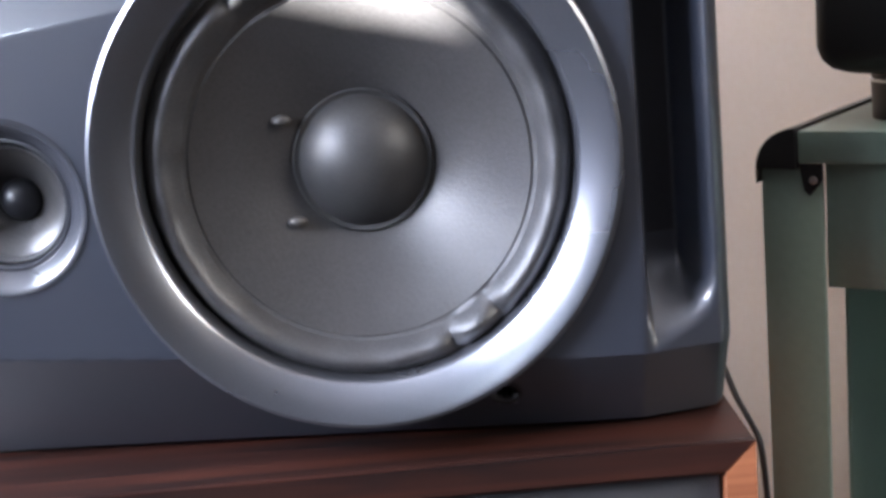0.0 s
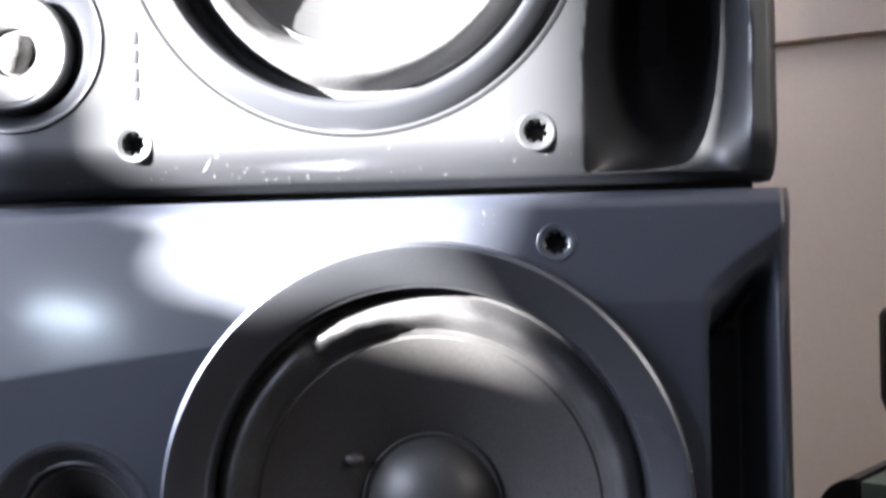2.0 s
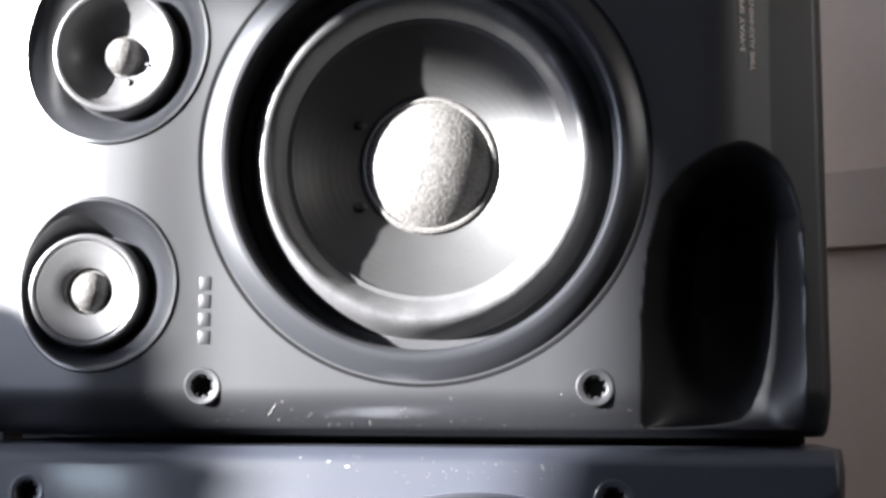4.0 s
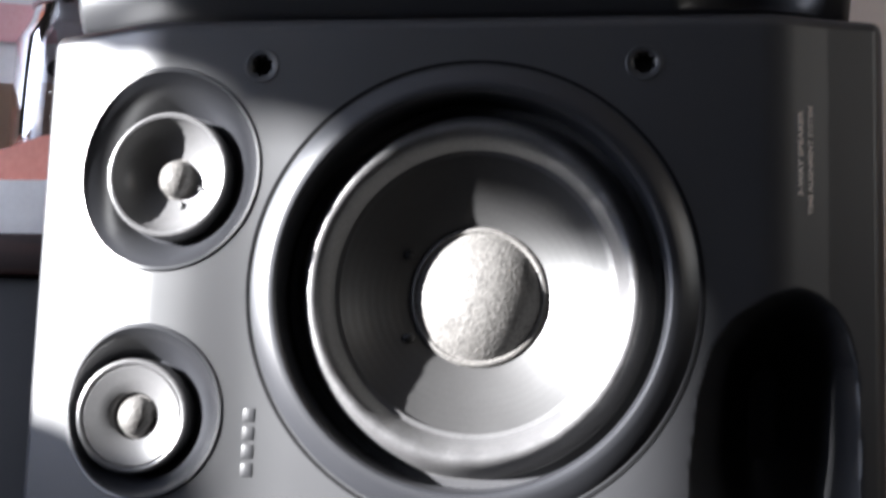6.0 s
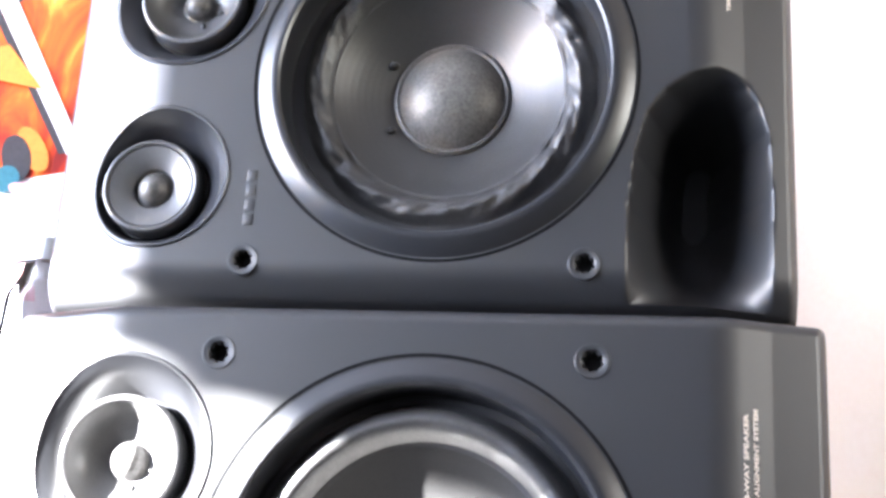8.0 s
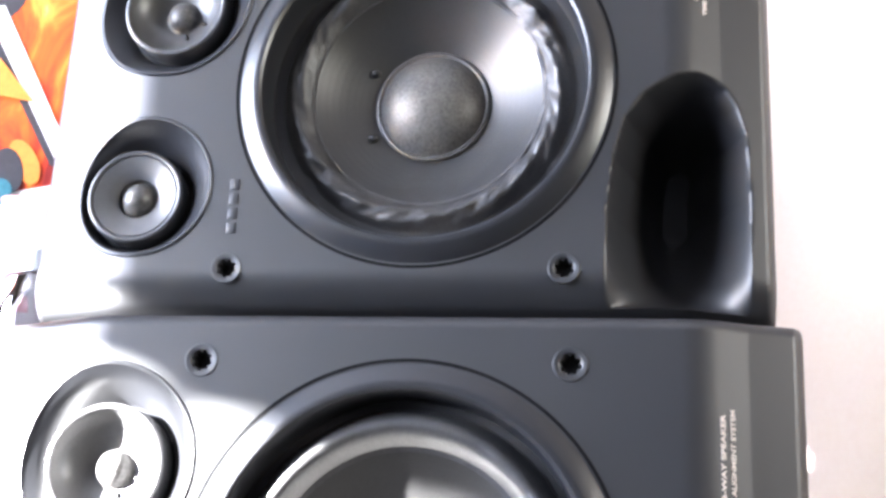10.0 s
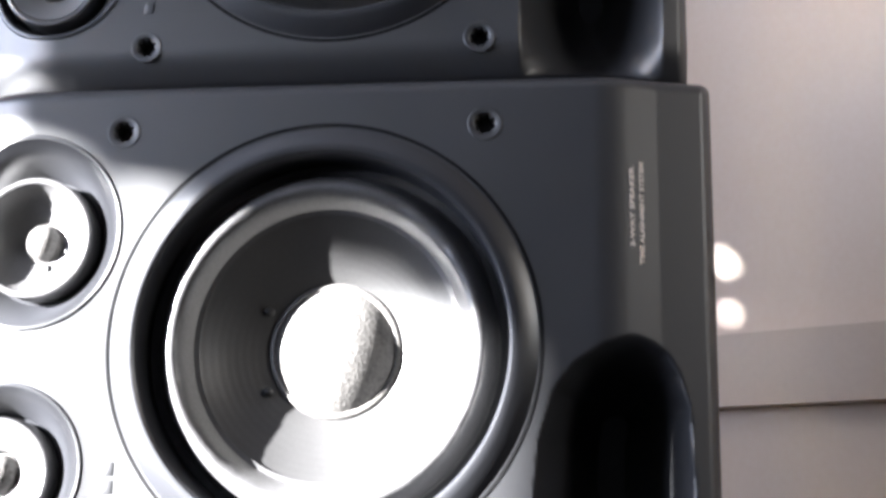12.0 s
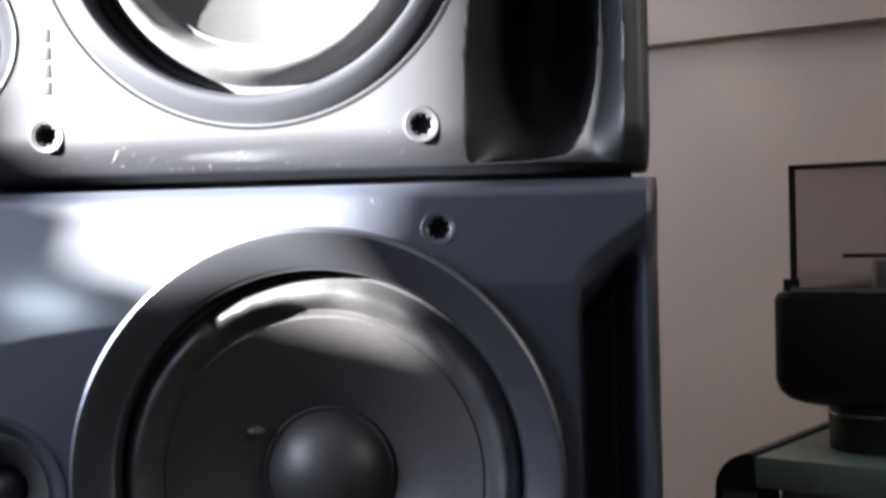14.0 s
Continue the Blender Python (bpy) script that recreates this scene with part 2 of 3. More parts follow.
TURN = 0.578                                   # the corner's turn against the stack
ALONG = Vector((math.cos(TURN), -math.sin(TURN), 0))
INTO = Vector((math.sin(TURN), math.cos(TURN), 0))
CORNER = INTO * .844 - ALONG * .75
far_right = CORNER + ALONG * 2.48
near_left = CORNER - INTO * 1.03
wall_between("wall_north", CORNER.xy, far_right.xy, "white painted wall with soft light patches")
wall_between("wall_corner", near_left.xy, CORNER.xy, "white painted wall behind the poster")
wall_between("wall_return", (ROOM_X0, near_left.y), near_left.xy, "dark papered return wall", DARK_WALL)


def wall_with_window(name, axis, at, a0, a1, w0, w1, s, h, label):
    """A wall 0.1 m thick along x or y, with an opening from w0 to w1 and from s to h."""
    bm = bmesh.new()
    for p, q, z0, z1 in ((a0, w0, 0, ROOM_H), (w1, a1, 0, ROOM_H), (w0, w1, 0, s), (w0, w1, h, ROOM_H)):
        if axis == "y":
            box(at - .1, at, p, q, z0, z1, bm=bm)
        else:
            box(p, q, at - .1, at, z0, z1, bm=bm)
    return structure(name, bm, DARK_WALL, label)


SIDE = (-1.20, -0.06, 1.10, 2.05)
wall_with_window("wall_west", "y", ROOM_X0, ROOM_Y0 - .1, near_left.y + .1, *SIDE, "dark papered wall with a window behind the added cloths")
# the opening in the east wall is added to suit the fill lamp
wall_with_window("wall_east", "y", far_right.x + .1, ROOM_Y0 - .1, far_right.y, -1.12, -0.48, 1.43, 2.07, "dark papered side wall with an opening added for the fill lamp")
structure("wall_south", box(-0.55, far_right.x, ROOM_Y0 - .1, ROOM_Y0, 0.0, ROOM_H), DARK_WALL, "plain dark papered wall")
wall_with_window("wall_south_corner", "x", ROOM_Y0, ROOM_X0 - .1, -0.55, -1.38, -1.12, 1.66, 1.82, "dark papered wall with a tall window")


def curtain(y0, y1, z0, z1):
    """An unseen cloth in soft folds, added just inside the window to block part of the sun."""
    bm = bmesh.new()
    n = max(6, int((y1 - y0) / .008))
    rows = []
    for z in (z0, (z0 + z1) / 2, z1):
        rows.append([bm.verts.new((-1.385 + .006 * math.sin(k * 1.1) * (0 if k in (0, n) else 1), y0 + (y1 - y0) * k / n, z)) for k in range(n + 1)])
    for p, q in zip(rows, rows[1:]):
        for k in range(n):
            bm.faces.new((p[k], p[k + 1], q[k + 1], q[k]))
    back = bmesh.ops.extrude_face_region(bm, geom=bm.faces[:])
    for v in back["geom"]:
        if isinstance(v, bmesh.types.BMVert):
            v.co.x -= .003
    bmesh.ops.recalc_face_normals(bm, faces=bm.faces[:])
    return tagged(part("curtain", bm, SUN_MASK, None, "", 60), "unseen dark cloth in folds, added before the window to shape the sunlight", "curtain", "window curtains")


# unseen cloths added to shape the sun: narrow gaps between them set its patches
for y0, y1, z0, z1 in ((-1.30, -.890, 1.02, 2.10), (-.890, -.862, 1.490, 2.10), (-.862, -.834, 1.496, 2.10), (-.834, -.806, 1.505, 2.10), (-.806, -.779, 1.512, 2.10),
                       (-.890, -.876, 1.02, 1.365), (-.876, -.800, 1.02, 1.284), (-.800, -.779, 1.02, 1.312), (-.779, -.769, 1.02, 2.10),
                       (-.769, -.700, 1.518, 2.10), (-.700, -.640, 1.556, 2.10), (-.769, -.640, 1.02, 1.350), (-.640, -.2721, 1.02, 2.10),
                       (-.2721, -.2700, 1.02, 1.425), (-.2721, -.2700, 1.480, 2.10), (-.2700, -.2521, 1.02, 2.10), (-.2521, -.2500, 1.02, 1.455), (-.2521, -.2500, 1.510, 2.10),
                       (-.2500, -.2270, 1.02, 2.10), (-.2270, -.2250, 1.02, 1.470), (-.2270, -.2250, 1.560, 2.10), (-.2250, -.205, 1.02, 2.10),
                       (-.205, -.173, 1.02, 2.10), (-.173, -.165, 1.02, 1.676), (-.173, -.165, 1.682, 1.727), (-.173, -.165, 1.733, 2.10),
                       (-.165, -.157, 1.02, 1.733), (-.165, -.157, 1.741, 2.10), (-.157, 0.0, 1.02, 2.10)):
    curtain(y0, y1, z0, z1)
r0, r1 = CORNER - INTO * .022 + ALONG * .02, CORNER - INTO * .022 + ALONG * 2.4
wall_between("trim_rail", r0.xy, r1.xy, "cream painted wooden rail along the wall", RAIL, .0215, 1.099, 1.174)

# ---- loudspeakers ----
EZ = 1.02


def tweeter(parent, name, cx, cz, rim_r, dish_r, cone_r, dome_r, depth, rim_mat, cone_mat, cap_mat, tabs, proud):
    """A small driver: dished rim, cone, domed cap and solder tabs."""
    rim = part(name, lathe([(rim_r, .006), (rim_r, -proud * .4), (rim_r - .0008, -proud), (rim_r - .0022, -proud + .0002), (rim_r - .0035, -proud + .0012),
                            (dish_r + .0022, depth * .52), (dish_r + .0010, depth * .50), (dish_r, depth * .58), (dish_r - .0006, depth * .9)], cx, cz, 80, EZ), rim_mat, parent)
    part("surround", lathe(arc(dish_r - .0002, depth * .86, cone_r, depth * .9, .0022, 8), cx, cz, 72, EZ), RUBBER, rim)
    part("cone", lathe([(cone_r + .0005, depth * .9), (cone_r - .0015, depth * .94), (dome_r * 1.6, depth * 1.35), (dome_r * .8, depth * 1.75)], cx, cz, 72, EZ), cone_mat, rim)
    part("dust_cap", lathe(cap(dome_r, depth * 1.62, dome_r * .75), cx, cz, 48, EZ), cap_mat, rim)
    for a in tabs:
        c, s = math.cos(radians(a)), math.sin(radians(a))
        bm = bmesh.new()
        bmesh.ops.create_icosphere(bm, subdivisions=2, radius=.0019)
        for v in bm.verts:
            d = (v.co.x * c + v.co.z * s)
            v.co += Vector((c * d * .9, 0, s * d * .9))
            v.co += Vector((cx + c * dome_r * 1.55, depth * 1.28, cz + s * dome_r * 1.55))
        part("solder_tab", bm, SOLDER, rim)
    return rim


def bowl_driver(parent, name, centre, r, ez, shift, lip_r, lip_y, trench, cone, dome_r, dome_y, dome_rise, tabs):
    """A driver sunk in a bowl of the panel: the bowl's edge follows the panel, the driver sits off its middle."""
    cx, cz = centre
    dx, dz = shift

    def follow(a, rr):
        k = step(lip_r - .004, r - .002, rr)
        return black_panel(cx + rr * math.cos(a), cz + rr * ez * math.sin(a)) * k

    n = 7
    slope = []
    for i in range(n + 1):
        t = i / n
        slope.append((r - .0024 + (lip_r + .0020 - r + .0024) * t, .0003 + (trench - .0003) * (t ** 1.15), dx * t * 1.05, dz * t))
    bowl = part(name, lathe([(r + .0004, .004), (r + .0004, -.0003), (r - .0004, -.0009), (r - .0016, -.0007)] + slope + [(lip_r + .0012, trench + .0015, dx, dz), (lip_r - .001, trench + .0024, dx, dz)], cx, cz, 96, ez, follow), BLACK_RIM, parent)
    ox, oz = cx + dx, cz + dz
    part("surround", lathe([(lip_r, trench + .002), (lip_r, lip_y + .0016), (lip_r - .0006, lip_y + .0004), (lip_r - .0016, lip_y), (lip_r - .0027, lip_y + .0005), (lip_r - .0034, lip_y + .0018)], ox, oz, 80, ez), RUBBER, bowl)
    part("cone", lathe([(lip_r - .0032, lip_y + .0015)] + cone, ox, oz, 80, ez), SMALL_CONE, bowl)
    part("dust_cap", lathe([(dome_r + .0012, dome_y + .0012), (dome_r + .0006, dome_y + .0002)] + cap(dome_r, dome_y, dome_rise), ox, oz, 48, 1.05), CAP, bowl)
    for a, far in tabs:
        c, q = math.cos(radians(a)), math.sin(radians(a))
        bm = bmesh.new()
        bmesh.ops.create_icosphere(bm, subdivisions=2, radius=.0011)
        for v in bm.verts:
            d = (v.co.x * c + v.co.z * q)
            v.co += Vector((c * d * .9, 0, q * d * .9))
            v.co += Vector((ox + c * far, mixed([(p[0], p[1]) for p in cone[::-1]], far) - .0004, oz + q * far))
        part("solder_tab", bm, DARK, bowl)
    return bowl


def socket(parent, x, z, y, mat, tilt=0.0):
    """A grille socket: collar and a toothed dark hole."""
    collar = part("grille_socket", lathe([(.0080, .003), (.0080, -.0001), (.0077, -.0004), (.0066, -.0005), (.0060, -.0002), (.0054, -.0002), (.0049, .0002), (.0046, .007)], 0, 0, 40, 1.0), mat, parent)
    collar.location = (x, y, z)
    collar.rotation_euler = (tilt, 0, 0)
    bm = bmesh.new()
    outer = []
    for k in range(48):
        a = 2 * math.pi * k / 48
        r = .0044 + .0005 * (1 if (k // 3) % 2 else -1)
        outer.append((r * math.cos(a), r * math.sin(a)))
    front = [bm.verts.new((u, .0011, w)) for u, w in outer]
    rear = [bm.verts.new((u * .9, .009, w * .9)) for u, w in outer]
    lip = [bm.verts.new((.0052 * math.cos(2 * math.pi * k / 48), .0008, .0052 * math.sin(2 * math.pi * k / 48))) for k in range(48)]
    for k in range(48):
        j = (k + 1) % 48
        bm.faces.new((front[k], front[j], rear[j], rear[k]))
        bm.faces.new((lip[k], lip[j], front[j], front[k]))
    bm.faces.new(rear)
    part("hole", bm, DARK, collar)
    return collar


def inside_port(x, z):
    """How deep the scooped port lies, 0 to 1: a soft slope from the middle, a round bowl on the far side."""
    left = mixed([(.005, .1035), (.05, .1035), (.079, .1065), (.100, .1125), (.112, .121), (.121, .134), (.1255, .146)], z)
    right = mixed([(.003, .1725), (.06, .1735), (.094, .1720), (.108, .168), (.117, .163), (.122, .157), (.1255, .149)], z)
    if not (.004 < z < .1255 and left < x < right):
        return 0.0
    u = (x - left) / max(right - left, 1e-4)
    wall = math.sin(math.pi * u ** .9) ** 1.15
    v = min(1.0, (z - .004) / .056)
    floor = math.sqrt(max(0.0, 1 - (1 - v) ** 2)) * (1 - .25 * (1 - v))
    top = step(0, 1, min(1.0, (.1255 - z) / .036)) ** .8
    return wall * floor * top


FRONT_H = .243
BLACK_SOCKETS = ((-.084, .0215), (.084, .0215), (-.086, .2210), (.083, .2210))
GREY_SOCKETS = ((.091, .226), (-.160, .226), (.089, .012))


MIDRANGE, TWEETER = (-.1298, .1740), (-.1350, .0658)


def black_panel(x, z):
    """The moulded panel of the black three-way speaker without its openings; z from its underside."""
    y = 0.0
    if x < -.130:
        y += (-.1405 - x) * .42 if x < -.151 else 10.0 * (-.130 - x) ** 2
    if x < -.194:
        y += 200.0 * (-.194 - x) ** 2
    if x > .131:
        y += (x - .139) * .42 if x > .147 else 13.1 * (x - .131) ** 2
    if x > .160:
        y -= (x - .160) * .10
    if x > .180:
        y += 300.0 * (x - .180) ** 2
    if z < .0215:
        y += 30.0 * (.0215 - z) ** 2
    if z < .0045:
        y += 300.0 * (.0045 - z) ** 2
    if z > FRONT_H - .006:
        y += 120.0 * (z - FRONT_H + .006) ** 2
    return y


def black_front(x, z):
    """The panel with port, driver openings and socket holes."""
    y = black_panel(x, z) + .070 * inside_port(x, z)
    for cx, cz, r, ez in ((.0105, .122, .091, EZ), (*MIDRANGE, .0442, 1.015), (*TWEETER, .0377, .985)):
        if (x - cx) ** 2 + ((z - cz) / ez) ** 2 < r * r:
            y = .058
    for sx, sz in BLACK_SOCKETS:
        if (x - sx) ** 2 + (z - sz) ** 2 < .0062 ** 2:
            y += .012
    return y


def ripple(a, r):
    """Slight waves and a few puckers in the rubber."""
    near = max(0.0, 1 - abs(r - .0685) / .0075)
    d = .00025 * math.sin(a * 17 + 1.0) + .0002 * math.sin(a * 41)
    for angle, deep in ((-72, .0012), (-98, .0010), (60, .0014), (38, .0010), (96, .0008)):
        off = (a - radians(angle) + math.pi) % (2 * math.pi) - math.pi
        d += deep * math.exp(-(off / .035) ** 2)
    return d * near


UNDER = .0038


def black_speaker():
    """A black three-way loudspeaker that lies on its side; origin under the middle of its front edge."""
    thing = new("loudspeaker")
    part("cabinet", box(-.196, .182, .068, .27, .0015, FRONT_H - .0015, .003), VINYL_AND_SHADE, thing, "black vinyl wrapped cabinet")
    part("front_baffle", relief(-.199, .1850, 0.0, FRONT_H, .0010, black_front, .072), BLACK, thing, "satin black moulded front with scooped port", 50)
    cx, cz = .0105, .122
    woofer = part("woofer", lathe([(.0974, .004), (.0974, .0006), (.0966, .0002), (.0958, -.0005), (.0890, -.0044), (.0870, -.0050), (.0854, -.0048), (.0842, -.0036), (.0836, -.0010),
                                   (.0828, .0120), (.0826, .0160)], cx, cz, 128, EZ), BLACK_RIM, thing, "black raised ring around the woofer")
    part("seam", lathe([(.0988, -.0001), (.0987, -.0003), (.0973, -.0003), (.0972, -.0001)], cx, cz, 128, EZ), PIT, woofer, "thin dark seam")
    part("basket", lathe([(.0829, .0150), (.0700, .0165)], cx, cz, 96, EZ), VINYL_AND_SHADE, woofer, "dark gap inside the ring")
    part("surround", lathe([(.0800, .0158)] + arc(.0786, .0150, .0622, .0140, .0112, 16) + [(.0600, .0150)], cx, cz, 128, EZ, ripple), RUBBER, woofer, "black rubber roll surround")
    part("cone", lathe([(.0618, .0146), (.0608, .0160), (.0596, .0168), (.0540, .0214), (.0460, .0262), (.0380, .0304), (.0300, .0344)], cx, cz, 128, EZ), CONE, woofer, "black cone with fine pressed rings")
    part("dust_cap", lathe([(.0314, .0336), (.0305, .0322), (.0294, .0318), (.0286, .0324)] + cap(.0282, .0326, .0128, 12), cx, cz, 96, EZ), CAP, woofer, "speckled dark dome")
    for a in (150, 212):
        bm = bmesh.new()
        bmesh.ops.create_icosphere(bm, subdivisions=2, radius=.0022)
        for v in bm.verts:
            v.co = Vector((cx + .0365 * math.cos(radians(a)), .0300, cz + .0365 * math.sin(radians(a)))) + Vector((v.co.x * 1.3, v.co.y, v.co.z))
        part("solder_tab", bm, DARK, woofer)
    bowl_driver(thing, "midrange", MIDRANGE, .0455, 1.015, (-.0010, -.0010), .0287, .0078, .0195,
                [(.0250, .0105), (.0225, .0145), (.0190, .0180), (.0140, .0206), (.0085, .0222)], .0085, .0212, .0070, ((-20, .0135), (-75, .0130)))
    bowl_driver(thing, "tweeter", TWEETER, .0390, .985, (-.0060, -.0022), .0260, .0085, .0190,
                [(.0222, .0094), (.0170, .0112), (.0122, .0130), (.0108, .0142), (.0102, .0180)], .0086, .0160, .0072, ())
    for x, z in BLACK_SOCKETS:
        socket(thing, x, z, 0.0, BLACK)
    # the maker's badge, as plain raised bars
    for k in range(4):
        z = .0395 + k * .0078
        bm = box(-.0862, -.0812, -.0004, .001, z, z + .0058, .0003)
        part("badge_bar", bm, BLACK, thing)
    for text, x, z, size in (("3-WAY SPEAKER", .1472, .1640, .0029), ("TIME ALIGNMENT SYSTEM", .1514, .1565, .0029)):
        cu = bpy.data.curves.new("lettering", "FONT")
        cu.body, cu.size, cu.extrude, cu.offset = text, size, .00015, .00008
        tmp = bpy.data.objects.new("tmp", cu)
        me = bpy.data.meshes.new_from_object(tmp)
        bpy.data.objects.remove(tmp)
        wide = max(v.co.x for v in me.vertices)
        long = .0365 if size and text[0] == "3" else .0462
        for v in me.vertices:
            v.co.x *= long / wide
        me.materials.append(INK)
        ob = new("lettering", me)
        ob.parent = thing
        # runs upwards, on the slanted band
        turn = math.atan(.42)
        ob.matrix_local = Matrix.Translation((x + .0037 * .5, (x + .0037 * .5 - .139) * .42 - .0005, z)) @ Matrix.Rotation(turn, 4, "Z") @ Matrix(((0, -1, 0, 0), (0, 0, -1, 0), (1, 0, 0, 0), (0, 0, 0, 1)))
        tagged(ob, "cream printed words on the front")
    part("foot_strip", box(-.185, .1785, .050, .070, -UNDER, .0016, .001), DARK, thing, "black rubber strip")
    part("foot_strip", box(-.185, .1785, .220, .240, -UNDER, .0016, .001), DARK, thing, "black rubber strip")
    return thing


GREY_H = .2505


def grey_front(x, z):
    """Front of the grey speaker; z from its underside, facets above, below and at the side."""
    y = -.010
    full = z
    z = z - .0045
    upper = min(.174 + .137 * (x + .144), .2015)
    lower = .047 - .07 * (x + .12) if x < .12 else .030
    if z > upper:
        y += (z - upper) * .20
    if full > GREY_H - .007:
        y += 90.0 * (full - GREY_H + .007) ** 2
    if z < lower:
        y += (lower - z) * .74
    side = .148 + .040 * step(.200, .243, z)
    if x > side:
        y += (x - side) * .30
    if x > .180:
        y += 300.0 * (x - .180) ** 2
    if x < -.180:
        y += 60.0 * (-.180 - x) ** 2
    # tall slot at the side
    left, right = .1500, .1805
    low = .028 + (x - .150) * .5
    high = .200 + (x - .150) * .9
    if left < x < right and low < z < high:
        u = (x - left) / (right - left)
        y += .030 * step(0, .10, u) * (1 - step(.52, 1.0, u)) * step(low, low + .040 * (1 - .5 * u), z) * (1 - step(high - .022, high, z))
    for cx, cz, r in ((.0355, .1175, .102), (-.1120, .1115, .0350)):
        if (x - cx) ** 2 + ((z - cz) / EZ) ** 2 < r * r:
            y = .058
    for sx, sz in GREY_SOCKETS:
        if (x - sx) ** 2 + (z - sz) ** 2 < .0062 ** 2:
            y += .012
    return y


def crumple(a, r):
    """Dents where the old foam has buckled."""
    d = 0.0
    for angle, deep, wide in ((-50, .0050, .045), (-66, .0044, .040), (-58, -.0020, .06), (124, .0036, .045), (112, -.0014, .05)):
        off = (a - radians(angle) + math.pi) % (2 * math.pi) - math.pi
        d += deep * math.exp(-(off / wide) ** 2)
    return d * max(0.0, 1 - abs(r - .082) / .009) + .0003 * math.sin(a * 23) * max(0.0, 1 - abs(r - .081) / .009)


def grey_speaker():
    thing = new("loudspeaker")
    part("cabinet", box(-.186, .180, .060, .27, -.0015, GREY_H - .0015, .003), VINYL_AND_SHADE, thing, "black vinyl wrapped cabinet")
    # the slot's floor takes the black colour: shade painted into the recess
    part("front_baffle", relief(-.190, .1860, -.003, GREY_H, .0011, grey_front, .064, lambda x, z: .1535 < x < .1655 and .078 < z < .192), GREY, thing, "gunmetal grey faceted front, its slot coloured dark as shade", 24, VINYL_AND_SHADE)
    cx, cz = .0355, .1220
    woofer = part("woofer", lathe([(.1085, .020), (.1085, -.0125), (.1078, -.0150), (.1062, -.0158), (.1040, -.0152), (.0920, -.0085), (.0905, -.0070), (.0897, -.0040), (.0893, .0060)], cx, cz, 128, EZ), RIM, thing, "silver grey dished ring around the woofer")
    low = cz - .003                       # the worn driver sags a little in its ring
    part("surround", lathe([(.0905, .0045)] + arc(.0890, .0040, .0745, .0060, .0075, 16) + [(.0725, .0070)], cx, low + .001, 180, EZ, crumple), FOAM, woofer, "worn grey foam surround with buckled spots")
    part("cone", lathe([(.0742, .0062), (.0728, .0070), (.0715, .0066), (.0600, .0120), (.0450, .0190), (.0290, .0270)], cx, low, 128, EZ), GREY_CONE, woofer, "grey paper cone")
    part("dust_cap", lathe([(.0305, .0250), (.0298, .0243), (.0290, .0247)] + cap(.0278, .0250, .0150, 12), cx, low, 96, EZ), GREY_CAP, woofer, "grey paper dome")
    for a in (148, 218):
        bm = bmesh.new()
        bmesh.ops.create_icosphere(bm, subdivisions=2, radius=.0030)
        for v in bm.verts:
            v.co = Vector((cx + .0385 * math.cos(radians(a)), .0205, low + .0385 * math.sin(radians(a)))) + Vector((v.co.x * 1.5, v.co.y, v.co.z * .9))
        part("solder_tab", bm, SOLDER, woofer, "dull solder blob")
    small = tweeter(thing, "tweeter", -.1120, .1160, .0368, .0255, .0228, .0092, .015, GREY_RIM, GREY_CONE, BLACK_RIM, (150, 225), .0)
    small.location.y = -.0105
    tilt = math.atan(.20)
    socket(thing, .091, .2305, -.010 + (.226 - .2015) * .20, GREY, -tilt)
    socket(thing, -.160, .2305, -.010 + (.226 - .172) * .20, GREY, -tilt)
    socket(thing, .089, .0165, -.010 + (.033 - .012) * .74, BLACK_RIM, math.atan(.74))
    part("foot_strip", box(-.18, .170, .035, .060, -.0054, .0016, .0008), DARK, thing, "black rubber strip")
    part("foot_strip", box(-.18, .170, .220, .240, -.0054, .0016, .0008), DARK, thing, "black rubber strip")
    return thing


middle = black_speaker()
middle.location = (0, 0, .9385)
tagged(middle, "satin black three-way loudspeaker lying on its side, sunlit", "loudspeaker", "stacked loudspeakers")
top = copy_thing(middle, Matrix.Translation((-.007, .035, .9385 + .2545)))
tagged(top, "satin black three-way loudspeaker on the stack, in shade", "loudspeaker", "stacked loudspeakers")


def worn(a, r):
    """Creases and lifted patches in an old, hardened surround."""
    near = max(0.0, 1 - abs(r - .0690) / .0095)
    d = .0007 * math.sin(a * 9 + 40 * r * 20) + .0006 * math.sin(a * 23 + 2.0) + .0004 * math.sin(a * 47 + r * 900)
    for angle, deep, wide in ((52, .0034, .05), (36, -.0026, .06), (20, .0022, .04), (-32, .0020, .05), (-60, -.0016, .08), (-140, .0024, .05), (172, -.0018, .06), (118, .0020, .05)):
        off = (a - radians(angle) + math.pi) % (2 * math.pi) - math.pi
        d += deep * math.exp(-(off / wide) ** 2)
    return d * near


for driver in top.children:
    if driver.name.split(".")[0] == "woofer":
        for piece in driver.children:
            if piece.name.split(".")[0] == "surround":
                tmp = part("worn_surround", lathe([(.0768, .0156)] + arc(.0755, .0150, .0622, .0148, .0046, 16) + [(.0600, .0156)], .0105, .122, 180, EZ, worn), FOAM)
                piece.data = tmp.data
                bpy.data.objects.remove(tmp)
                tagged(piece, "creased and torn mottled grey surround")
spacer = part("spacer_strip", box(-.18, .165, .085, .115, 1.1816, 1.1891, .001), DARK)
tagged(spacer, "black rubber spacer strip between the two black loudspeakers", "strip", "rubber spacers")
tagged(copy_thing(spacer, Matrix.Translation((0, .15, 0))), "black rubber spacer strip between the two black loudspeakers")
bottom = grey_speaker()
bottom.location = (0, -.002, .684)
